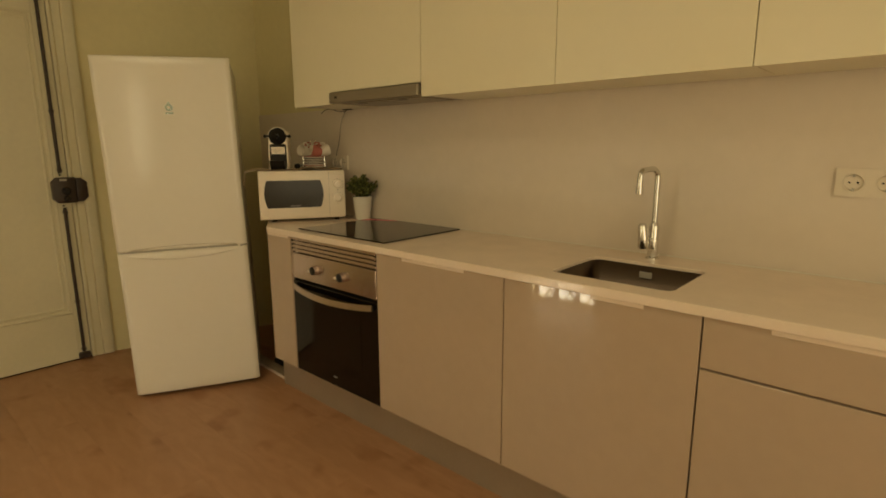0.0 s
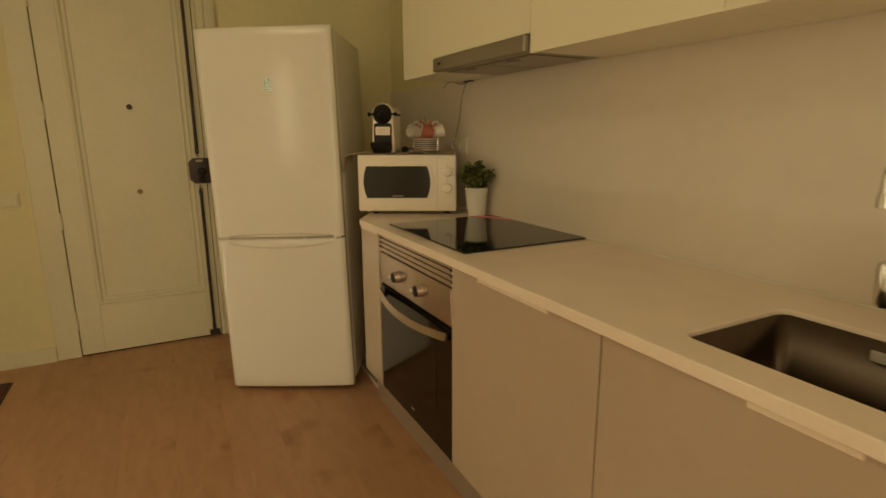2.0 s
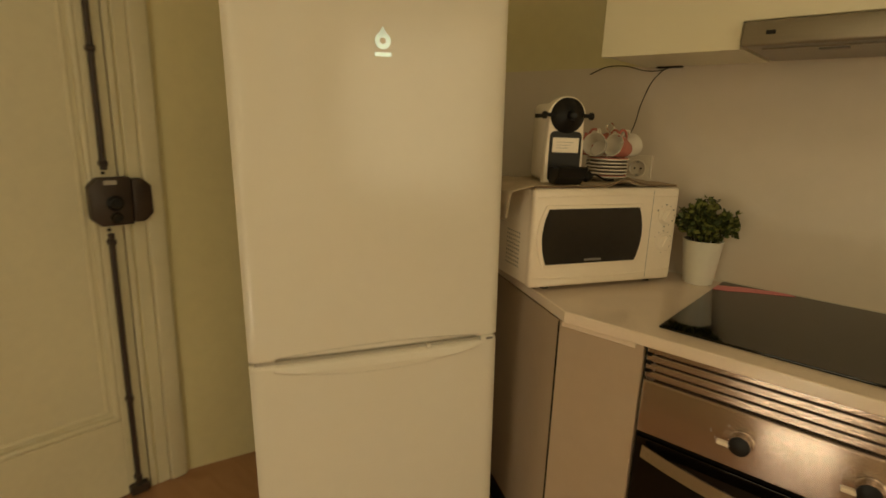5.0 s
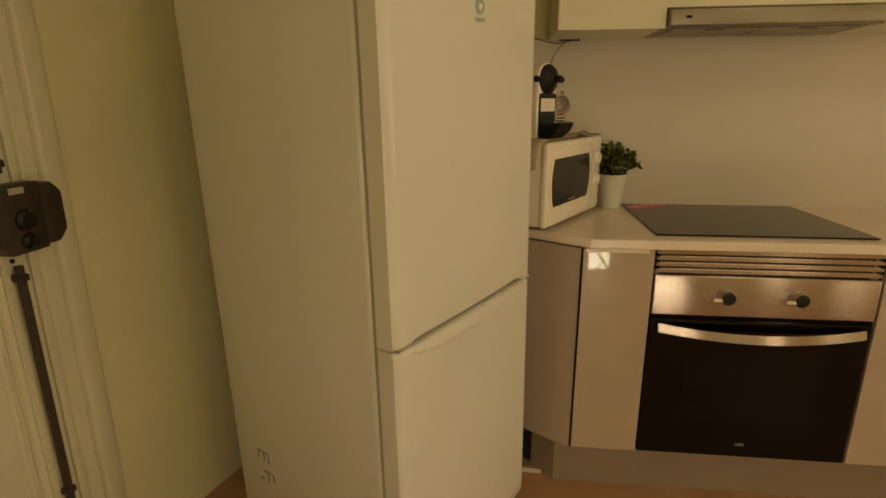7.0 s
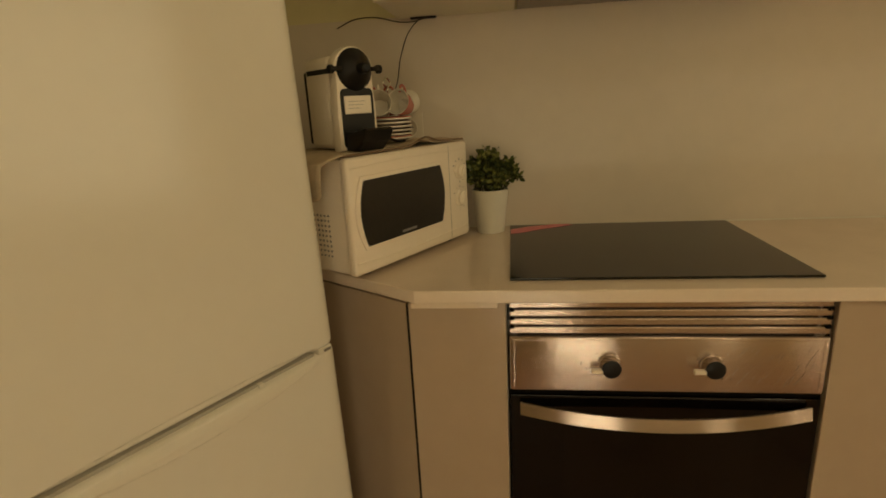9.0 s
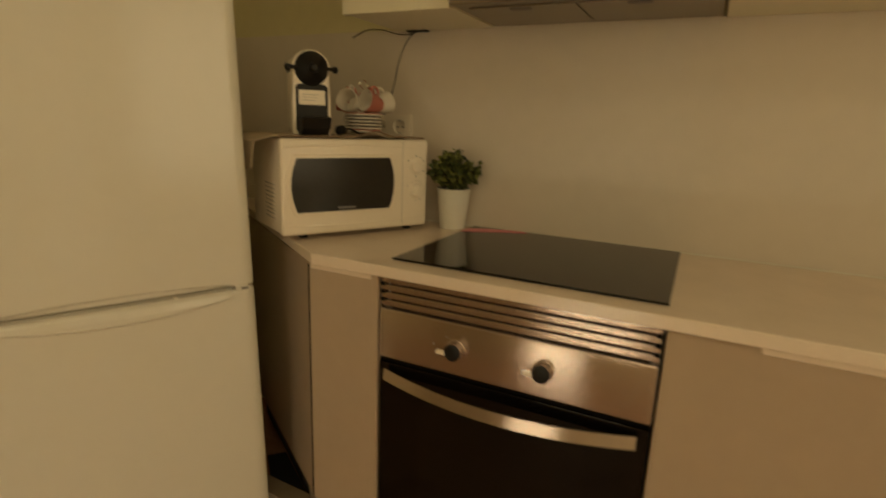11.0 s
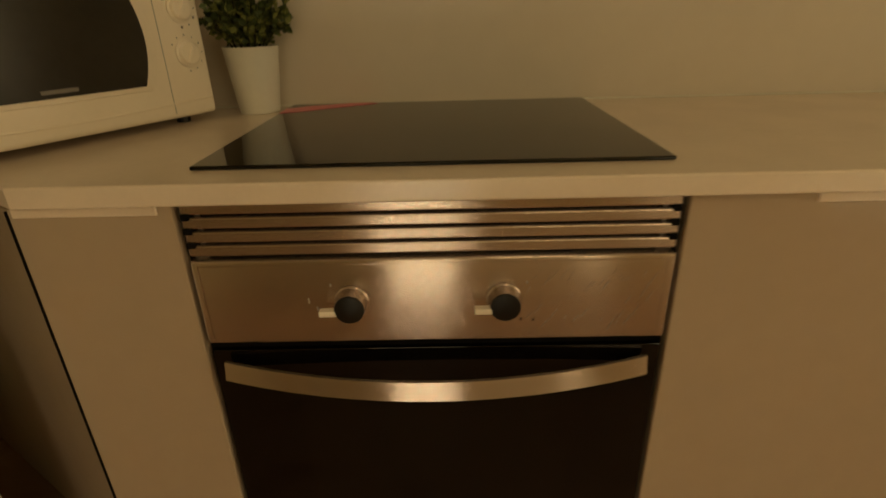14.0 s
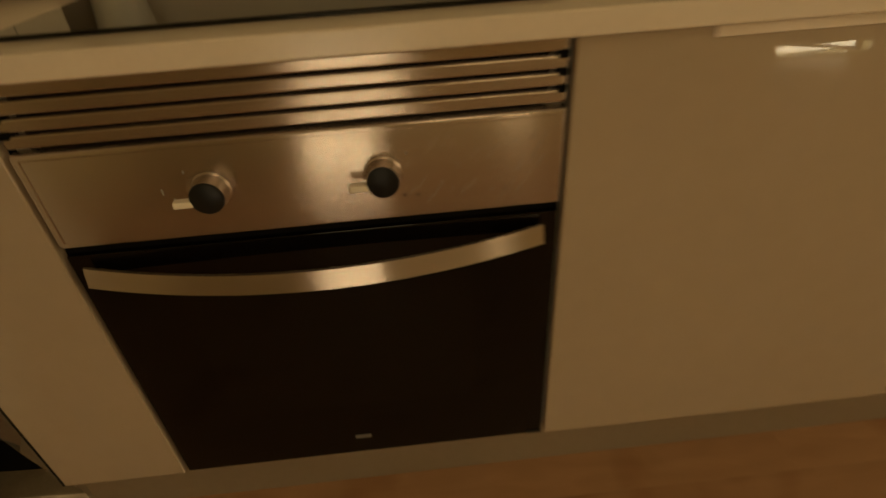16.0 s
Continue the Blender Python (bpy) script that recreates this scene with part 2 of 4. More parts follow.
def smooth_path(points, steps=6):
    """A Catmull-Rom line through points."""
    pts = [Vector(p) for p in points]
    pts = [2 * pts[0] - pts[1], *pts, 2 * pts[-1] - pts[-2]]
    out = []
    for a, b, c, d in zip(pts, pts[1:], pts[2:], pts[3:]):
        for k in range(steps):
            t = k / steps
            out.append(0.5 * (2 * b + (c - a) * t + (2 * a - 5 * b + 4 * c - d) * t * t + (3 * b - a - 3 * c + d) * t ** 3))
    return [*out, pts[-2]]


def rounded(x0, x1, z0, z1, r, steps=5):
    """A rounded rectangle outline."""
    out = []
    for cx, cz, a0 in ((x1 - r, z1 - r, 0), (x0 + r, z1 - r, 90), (x0 + r, z0 + r, 180), (x1 - r, z0 + r, 270)):
        for k in range(steps + 1):
            a = radians(a0 + 90 * k / steps)
            out.append((cx + r * math.cos(a), cz + r * math.sin(a)))
    return out


def plate(outline, y0, y1, bevel=0.0):
    """A prism over an outline in x and z, from y0 to y1."""
    bm = prism(outline, 0, 1)
    for v in bm.verts:
        v.co = Vector((v.co.x, y0 + v.co.z * (y1 - y0), v.co.y))
    bmesh.ops.recalc_face_normals(bm, faces=bm.faces)
    if bevel:
        bmesh.ops.bevel(bm, geom=[e for e in bm.edges if abs(e.verts[0].co.y - e.verts[1].co.y) < 1e-6], offset=bevel, segments=2, affect="EDGES", profile=0.5)
    return bm


# ---- structure ----
XW, XE, YS, YN, HIGH = -3.485, 1.7, -0.85, 2.035, 2.62
FRONT, COUNTER_Z = 1.485, 0.86

floor = tagged(part("floor", box(XW - 0.2, XE + 0.2, YS - 0.06, YN + 0.2, -0.12, -0.009), M_DARK), "orange-brown laminate plank floor with knots", "floor", kind="structure")
tagged(part("ceiling", box(XW - 0.2, XE + 0.2, YS - 0.2, YN + 0.2, HIGH, HIGH + 0.12), M_CEILING), "plain white painted ceiling", "ceiling", kind="structure")
tagged(part("wall_north", box(XW - 0.2, XE + 0.2, YN, YN + 0.16, -0.12, HIGH), M_WALL), "pale yellow painted kitchen wall", "wall", kind="structure")
WINDOWS = ((-2.25, -1.60), (0.45, 1.10))
SILL, HEAD = 0.0, 2.15
SMALL = (-0.60, -0.30, 0.95, 1.88)
south = box(XW - 0.2, WINDOWS[0][0], YS - 0.16, YS, -0.12, HIGH)
box(WINDOWS[0][1], SMALL[0], YS - 0.16, YS, -0.12, HIGH, bm=south)
box(SMALL[1], WINDOWS[1][0], YS - 0.16, YS, -0.12, HIGH, bm=south)
box(WINDOWS[1][1], XE + 0.2, YS - 0.16, YS, -0.12, HIGH, bm=south)
box(SMALL[0], SMALL[1], YS - 0.16, YS, -0.12, SMALL[2], bm=south)
box(SMALL[0], SMALL[1], YS - 0.16, YS, SMALL[3], HIGH, bm=south)
for a, c in WINDOWS:
    box(a, c, YS - 0.16, YS, -0.12, SILL, bm=south)
    box(a, c, YS - 0.16, YS, HEAD, HIGH, bm=south)
tagged(part("wall_south", south, M_WALL), "pale yellow painted wall with three windows", "wall", kind="structure")
# Opening added for the east fill; no window is known in this wall.
EAST = (-0.65, 1.25, 0.55, 2.20)
east = box(XE, XE + 0.16, YS, EAST[0], -0.12, HIGH)
box(XE, XE + 0.16, EAST[1], YN, -0.12, HIGH, bm=east)
box(XE, XE + 0.16, EAST[0], EAST[1], -0.12, EAST[2], bm=east)
box(XE, XE + 0.16, EAST[0], EAST[1], EAST[3], HIGH, bm=east)
tagged(part("wall_east", east, M_WALL), "pale yellow painted wall with an added wide window", "wall", kind="structure")
DOOR_Y0, DOOR_Y1, DOOR_H = 0.262, 0.985, 2.06
wall_w = box(XW - 0.16, XW, YS, DOOR_Y0 - 0.02, -0.12, HIGH)
box(XW - 0.16, XW, DOOR_Y1 + 0.02, YN, -0.12, HIGH, bm=wall_w)
box(XW - 0.16, XW, DOOR_Y0 - 0.02, DOOR_Y1 + 0.02, DOOR_H + 0.02, HIGH, bm=wall_w)
tagged(part("wall_west", wall_w, M_WALL), "pale yellow painted wall with the entrance door", "wall", kind="structure")
part("landing_wall", box(XW - 0.20, XW - 0.165, DOOR_Y0 - 0.1, DOOR_Y1 + 0.1, -0.12, DOOR_H + 0.2), M_DARK)["kind"] = "structure"
tagged(part("baseboard", box(XW + 0.0005, XW + 0.014, YS, DOOR_Y0 - 0.115, -0.009, 0.085, 0.004), M_TRIM), "cream painted baseboard along the yellow wall", "baseboard", kind="structure")
tagged(part("wall_corner", prism([(XW - 0.01, 1.118), (XW + 0.001, 1.118), (-3.20, YN + 0.001), (XW - 0.01, YN + 0.001)], -0.009, HIGH), M_WALL), "pale yellow painted wall set at a slant behind the fridge", "wall", kind="structure")
splash = part("splashback", box(-3.203, XE, YN - 0.008, YN - 0.0005, COUNTER_Z - 0.02, 1.447, 0.001), M_SPLASH)
tagged(splash, "grey glossy splashback panel behind the worktop", "splashback", kind="structure")


# ---- entrance door ----
def entrance_door():
    door = thing("door_1", pose(XW, 0, 0), "cream painted panelled entrance door, closed, with dark rim lock", "door", kind="structure")
    y0, y1 = DOOR_Y0, DOOR_Y1
    # leaf: stiles and rails round a sunk panel with a moulding
    bm = box(-0.045, 0.0, y0, 0.372, 0.008, DOOR_H, 0.003)
    box(-0.045, 0.0, 0.918, y1 - 0.004, 0.008, DOOR_H, 0.003, bm=bm)
    box(-0.045, 0.0, 0.372, 0.918, 0.008, 0.285, 0.003, bm=bm)
    box(-0.045, 0.0, 0.372, 0.918, 1.95, DOOR_H, 0.003, bm=bm)
    leaf = part("leaf", bm, M_TRIM, door, "cream painted leaf")
    part("door_panel", box(-0.04, -0.012, 0.37, 0.92, 0.28, 1.955), M_TRIM, leaf)
    mould = bmesh.new()
    for a, b in (((0.380, 0.295), (0.380, 1.945)), ((0.910, 0.295), (0.910, 1.945)), ((0.380, 0.295), (0.910, 0.295)), ((0.380, 1.945), (0.910, 1.945))):
        tube([(-0.008, *a), (-0.008, *b)], 0.011, 8, mould)
        inner = [(0.645 + (p - 0.645) * 0.90, 1.12 + (q - 1.12) * 0.968) for p, q in (a, b)]
        tube([(-0.013, *inner[0]), (-0.013, *inner[1])], 0.007, 8, mould)
    part("moulding", mould, M_TRIM, leaf, smooth=True)
    for z in (0.21, 0.765, 1.33, 1.86):
        part("hinge", tube([(0.005, y0 - 0.004, z - 0.045), (0.005, y0 - 0.004, z + 0.045)], 0.007, 10), M_TRIM, door, "painted hinge knuckle", True)
    # architrave on both sides and above
    frame_l = box(-0.02, 0.006, y0 - 0.115, y0 - 0.004, 0.0, DOOR_H + 0.10, 0.005)
    part("door_frame", frame_l, M_TRIM, door, "cream painted architrave")
    part("door_frame", box(-0.02, 0.002, y1 + 0.000, y1 + 0.018, 0.0, DOOR_H + 0.01, 0.002), M_TRIM, door)
    part("door_frame", box(-0.02, 0.006, y1 + 0.0225, y1 + 0.060, 0.0, DOOR_H + 0.008, 0.003), M_TRIM, door)
    part("door_frame", box(-0.02, 0.022, y1 + 0.0605, y1 + 0.118, 0.0, DOOR_H + 0.10, 0.009, 3), M_TRIM, door, smooth=True)
    part("door_frame", box(-0.02, 0.018, y0 - 0.012, y1 + 0.040, DOOR_H + 0.008, DOOR_H + 0.10, 0.005), M_TRIM, door)
    for z, r, mat in ((1.355, 0.014, M_BROWN), (0.902, 0.012, M_BRASS)):
        ring = turned(lathe([(r, 0), (r, 0.004), (r * 0.8, 0.007), (r * 0.4, 0.007), (r * 0.35, 0.003)], 20), pose(0.0, 0.636, z, 0, 90, 0))
        part("peephole" if r > 0.013 else "old_lock", ring, mat, door, "brass escutcheon", True)
    # rim lock of two cut-cornered cases, on the leaf and on the frame, with its long rods
    def case(c0, c1, z0, z1, x1, cut):
        """A lock case whose outer corners are cut off; cut is -1 or 1 for the side."""
        k = 0.024
        if cut < 0:
            outline = [(c0 + k, z0), (c1, z0), (c1, z1), (c0 + k, z1), (c0, z1 - k), (c0, z0 + k)]
        else:
            outline = [(c0, z0), (c1 - k, z0), (c1, z0 + k), (c1, z1 - k), (c1 - k, z1), (c0, z1)]
        bm = prism(outline, 0.002, x1, 0.004, 2)
        for v in bm.verts:
            v.co = Vector((v.co.z, v.co.x, v.co.y))
        bmesh.ops.recalc_face_normals(bm, faces=bm.faces)
        return bm

    lock = part("rim_lock", case(0.893, 1.0045, 0.935, 1.078, 0.040, -1), M_BROWN, door, "dark brown rim lock case", True)
    part("keeper", case(1.0075, 1.062, 0.940, 1.072, 0.037, 1), M_BROWN, lock, "dark brown lock keeper", True)
    for z, r in ((1.003, 0.023), (0.959, 0.017)):
        part("cylinder", turned(lathe([(r, 0), (r, 0.006), (r * 0.66, 0.012), (r * 0.66, 0.016)], 20), pose(0.038, 0.956, z, 0, 90, 0)), M_BLACK, lock, "", True)
    part("plate", box(0.039, 0.042, 0.931, 0.965, 1.058, 1.071), M_SEAL, lock, "small pale name plate")
    for z0, z1, tip in ((1.100, 2.04, 1.090), (0.05, 0.908, 0.918)):
        rod = part("bolt_rod", tube([(0.014, 0.943, z0), (0.014, 0.943, z1)], 0.0088, 10), M_BROWN, door, "dark brown espagnolette rod", True)
        for z in (z0 + (z1 - z0) * 0.02, z0 + (z1 - z0) * 0.36, z0 + (z1 - z0) * 0.97):
            part("guide", box(0.001, 0.025, 0.932, 0.954, z - 0.008, z + 0.008, 0.003), M_BROWN, rod)
        part("screw", turned(lathe([(0.005, 0), (0.005, 0.003), (0.003, 0.004)], 10), pose(0.001, 0.943, tip, 0, 90, 0)), M_BLACK, rod, "", True)
    part("floor_keeper", box(0.001, 0.03, 0.915, 0.972, 0.012, 0.045, 0.004), M_BROWN, door)
    return door


entrance_door()

# ---- light switch ----
switch = thing("light_switch", pose(XW, 0.03, 0.89), "cream double rocker light switch on the yellow wall", "switch")
part("frame_plate", box(0.0, 0.008, -0.078, 0.07, -0.036, 0.036, 0.003), M_TRIM, switch)
for y in (-0.036, 0.031):
    part("rocker", turned(box(-0.003, 0.004, -0.03, 0.03, -0.028, 0.028, 0.002), pose(0.009, y, 0, 0, 3, 0)), M_TRIM, switch)

# ---- doormat ----
doormat = thing("doormat", pose(-2.77, -0.42, 0.0), "dark red-brown doormat lying on the laminate", "doormat")
bm = box(-0.49, 0.49, -0.40, 0.40, 0.0, 0.012, 0.004)
part("mat_top", bm, M_MAT, doormat)
part("border", box(-0.50, 0.50, -0.41, 0.41, -0.001, 0.006, 0.002), M_BROWN, doormat, "dark bound edge")


# ---- fridge ----
def fridge():
    f = thing("fridge_freezer", pose(-2.5195, 1.2095, 0, 0, -1.28, 60.5), "white two-door fridge freezer standing askew in the corner", "fridge")
    w = 0.2915
    part("body", box(-w, w, 0.075, 0.65, 0.035, 1.646, 0.010, 3), M_FRIDGE, f, "white enamelled cabinet", True)
    part("base_grille", box(-w + 0.02, w - 0.02, 0.05, 0.62, 0.004, 0.036), M_DARK, f, "dark recessed base")

    def scoop(x, z):
        """How far the door front is set back (+) or stands proud (-) about the grip between the doors."""
        u = (x - 0.001) / 0.239
        if abs(u) >= 1:
            return 0.0
        q = 1 - u * u
        ends = min(1.0, (1 - abs(u)) / 0.02)
        if z > 0.75:
            depth = min(1.0, max(0.0, (0.763 + 0.011 * q - z) / 0.006))
            return 0.009 * depth * depth * (3 - 2 * depth) * ends
        rise = min(1.0, max(0.0, (z - (0.729 - 0.024 * q)) / 0.004))
        top = min(1.0, max(0.0, (z - 0.724) / 0.02))
        return -(0.0075 * rise * rise * (3 - 2 * rise) - 0.004 * top) * ends

    def door(name, z0, z1, grip_at_top):
        xs = [-w, -w + 0.003, -w + 0.008, -w + 0.015] + [-w + 0.022 + (2 * w - 0.044) * k / 72 for k in range(73)] + [w - 0.015, w - 0.008, w - 0.003, w]
        fine = [0.0, 0.0015, 0.004, 0.008] + [0.008 + 0.0016 * k for k in range(1, 29)]
        rough = [0.0, 0.0015, 0.004, 0.008, 0.05, 0.15, 0.30, 0.45]
        low, high = (rough, fine) if grip_at_top else (fine, rough)
        half = (z1 - z0) / 2
        zs = [z0 + h for h in low if h < half] + [z1 - h for h in reversed(high) if h < half]
        bm, grid = bmesh.new(), []
        for z in zs:
            near = min(z - z0, z1 - z)
            back = 0.008 * (1 - min(1.0, near / 0.008)) ** 2
            row_ = [(-w, 0.062, z)]
            for x in xs:
                edge = max(0, abs(x) - (w - 0.022)) / 0.022
                row_.append((x, 0.004 + 0.006 * (x / w) ** 2 + 0.010 * edge ** 2 + back + scoop(x, z), z))
            row_.append((w, 0.062, z))
            grid.append([bm.verts.new(v) for v in row_])
        n = len(grid[0])
        for a, b in zip(grid, grid[1:]):
            for i in range(n):
                bm.faces.new((a[i], a[(i + 1) % n], b[(i + 1) % n], b[i]))
        bm.faces.new(grid[0][::-1])
        bm.faces.new(grid[-1])
        bmesh.ops.recalc_face_normals(bm, faces=bm.faces)
        return part(name, bm, M_FRIDGE, f, smooth=True)

    up = door("upper_door", 0.7520, 1.652, False)
    low = door("lower_door", 0.022, 0.7465, True)
    part("seal", box(-w + 0.006, w - 0.006, 0.060, 0.077, 0.05, 1.635), M_SEAL, f, "pale grey rubber door seal")
    part("grip_recess", box(-0.236, 0.238, 0.011, 0.05, 0.7462, 0.7524), M_SEAL, low, "shadowed finger slot")
    part("seam_filler", box(-w + 0.012, -0.236, 0.014, 0.05, 0.7462, 0.7524), M_SEAL, low, "pale seam between the doors")
    part("hinge_cap", box(0.246, 0.279, 0.006, 0.03, 0.7440, 0.7565, 0.002), M_FRIDGE, low, "white hinge cap")
    part("hinge_slot", box(0.259, 0.276, 0.0048, 0.008, 0.7466, 0.7520), M_GREY, low)
    part("grip_tab", box(0.106, 0.116, 0.0025, 0.012, 0.7455, 0.7525, 0.001), M_FRIDGE, low, "small pale tab in the slot")
    drop = [(0.0165 * math.sin(math.pi * (0.16 + 1.68 * k / 20)), 0.0165 * math.cos(math.pi * (0.16 + 1.68 * k / 20))) for k in range(21)] + [(0.0, 0.027)]
    badge = part("badge", plate([(0.010 + x, 1.423 + z) for x, z in drop], 0.0018, 0.006), M_BLUE, up, "pale blue drop-shaped badge")
    part("badge_dot", turned(lathe([(0.006, 0), (0.006, 0.001)], 12), pose(0.010, 0.0017, 1.423, 90, 0, 0)), M_WHITE, badge)
    part("badge_bar", box(-0.007, 0.027, 0.0018, 0.006, 1.393, 1.401), M_BLUE, badge)
    # printed recycling marks low on the flank
    for k, (a, b, c, d) in enumerate(((0.50, 0.545, 0.30, 0.304), (0.50, 0.504, 0.27, 0.30), (0.52, 0.524, 0.27, 0.30), (0.545, 0.549, 0.275, 0.304), (0.485, 0.53, 0.235, 0.239), (0.485, 0.489, 0.215, 0.235), (0.51, 0.514, 0.205, 0.232), (0.53, 0.55, 0.205, 0.209))):
        part("printed_mark", box(-w - 0.0012, -w - 0.0004, a, b, c, d), M_GREY, f, "faint grey printed mark")
    for x in (-0.22, 0.22):
        for y in (0.11, 0.55):
            part("foot", turned(lathe([(0.018, 0), (0.018, 0.02)], 12), pose(x, y, 0)), M_BLACK, f)


fridge()


# ---- base units ----
def front(name, x0, x1, z0, z1, parent, y=FRONT, mat=None):
    return part(name, box(x0 + 0.0015, x1 - 0.0015, y, y + 0.019, z0, z1, 0.0018), mat or M_FRONT, parent, "glossy beige front")


def lip(x0, x1, parent):
    return part("finger_pull", box(x0, x1, FRONT - 0.003, FRONT + 0.004, 0.8195, 0.8315, 0.0015), M_COUNTER, parent, "pale finger pull under the worktop edge")


BASE_Z, TOP_Z = 0.178, 0.831
BACK = YN - 0.012


def base_unit(x0, x1, label):
    u = thing("base_cabinet", pose(0, 0, 0), label, "cabinet", "kitchen base units")
    bm = box(x0 + 0.001, x0 + 0.017, FRONT + 0.021, BACK, BASE_Z, 0.832)
    box(x1 - 0.017, x1 - 0.001, FRONT + 0.021, BACK, BASE_Z, 0.832, bm=bm)
    box(x0 + 0.017, x1 - 0.017, FRONT + 0.021, BACK, BASE_Z, BASE_Z + 0.016, bm=bm)
    box(x0 + 0.017, x1 - 0.017, BACK - 0.008, BACK, BASE_Z + 0.016, 0.832, bm=bm)
    part("body", bm, M_CARCASS, u, "white melamine carcass")
    for x in (x0 + 0.06, x1 - 0.06):
        for y in (FRONT + 0.12, BACK - 0.06):
            part("leg", turned(lathe([(0.018, 0), (0.018, BASE_Z)], 10), pose(x, y, 0)), M_BLACK, u)
    return u


SIDE = Vector((-0.842, 0.54, 0)).normalized()
# corner unit beside the oven, cut off at a slant along the fridge
CORNER_LIP = (-2.236, -2.062)
corner = thing("corner_base_cabinet", pose(0, 0, 0), "narrow beige corner base cabinet with a slanted side panel", "cabinet", "kitchen base units")
CX = -2.244
front("door", CX, -2.044, BASE_Z, TOP_Z, corner)
lip(*CORNER_LIP, corner)
s0 = Vector((CX - 0.004, FRONT + 0.008, 0))
s1 = s0 + SIDE * 0.88
inw = Vector((-SIDE.y, SIDE.x, 0)) * -1
part("side_panel", prism([s0[:2], s1[:2], (s1 + inw * 0.018)[:2], (s0 + inw * 0.018)[:2]], BASE_Z - 0.008, TOP_Z - 0.004, 0.0012), M_FRONT, corner, "slanted glossy beige side panel")
part("edge_strip", prism([(CX - 0.003, FRONT + 0.001), (CX + 0.001, FRONT + 0.001), (CX + 0.001, FRONT + 0.02), (CX - 0.003, FRONT + 0.012)], BASE_Z, TOP_Z - 0.004), M_DARK, corner, "dark gap along the door edge")
part("body", box(-2.06, -2.044, FRONT + 0.021, BACK, BASE_Z, 0.82), M_CARCASS, corner, "white melamine carcass")
b0, b1 = s0 + inw * 0.019, s0 + inw * 0.019 + SIDE * 0.86
part("bottom_shelf", prism([(-2.0605, FRONT + 0.022), (-2.0605, BACK), (b1.x, BACK), b1[:2], (b0.x, FRONT + 0.022)], BASE_Z, BASE_Z + 0.016), M_CARCASS, corner, "white melamine bottom")

oven_unit = base_unit(-2.043, -1.438, "oven housing base cabinet under the hob")
middle = base_unit(-1.437, -0.826, "glossy beige base cabinet with one plain door beside the oven")
front("door", -1.437, -0.826, BASE_Z, TOP_Z, middle)
lip(-1.29, -0.99, middle)
sinkunit = base_unit(-0.825, -0.236, "glossy beige sink base cabinet with one plain door")
front("door", -0.825, -0.236, BASE_Z, TOP_Z, sinkunit)
lip(-0.53, -0.38, sinkunit)
drawers = base_unit(-0.2345, 0.372, "glossy beige base cabinet with a drawer above a door")
front("drawer", -0.2345, 0.372, 0.700, TOP_Z, drawers)
front("door", -0.2345, 0.372, BASE_Z, 0.6945, drawers)
lip(-0.09, 0.22, drawers)
last = base_unit(0.377, 0.98, "glossy beige base cabinet at the end of the row")
front("door", 0.377, 0.98, BASE_Z, TOP_Z, last)
part("end_panel", box(0.981, 0.998, FRONT + 0.002, BACK, 0.0, TOP_Z), M_FRONT, last)

plinth = thing("plinth", pose(0, 0, 0), "grey brushed plinth under the base cabinets", "plinth")
KX = -2.285
part("board", box(KX, 0.98, 1.552, 1.568, 0.0, BASE_Z + 0.004, 0.001), M_PLINTH, plinth)
k0 = Vector((KX, 1.553, 0))
k1 = k0 + SIDE * 0.085
part("side_board", prism([k0[:2], k1[:2], (k1 + inw * 0.016)[:2], (k0 + inw * 0.016)[:2]], 0.0, BASE_Z - 0.01), M_PLINTH, plinth, "short mitred return of the plinth")
# Dark board that paints the unlit void where the side plinth is missing.
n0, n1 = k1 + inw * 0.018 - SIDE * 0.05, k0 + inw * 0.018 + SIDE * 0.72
part("void_shade_board", prism([n0[:2], n1[:2], (n1 + inw * 0.012)[:2], (n0 + inw * 0.012)[:2]], 0.0, BASE_Z - 0.012), M_DARK_FILL, plinth, "dark board standing in for the shade under the cabinet")
strip = thing("floor_strip", pose(-2.293, 1.578, 0, 0, 0, 177.5), "pale loose plinth board lying flat on the floor by the fridge", "plinth board")
part("offcut", box(0.0, 0.46, -0.062, 0.0, 0.0, 0.016, 0.002), M_CHIP, strip)
# Thin dark piece added to fill the floor wedge between strip and side panel.
sheet = thing("dark_floor_fill", pose(0, 0, 0), "thin dark piece added on the floor beside the cabinet", "sheet")
part("panel", prism([(-2.398, 1.6445), (-2.56, 1.6455), (-2.665, 1.738), (-2.624, 1.786)], 0.0, 0.006, 0.001), M_DARK_FILL, sheet)
part("cut_edge", box(0.0, 0.46, 0.0004, 0.003, 0.0, 0.015, 0.0005), M_COUNTER, strip, "pale sawn edge")

# ---- worktop with its sink cut-out ----
SX0, SX1, SY0, SY1 = -0.702, -0.336, 1.556, 1.862


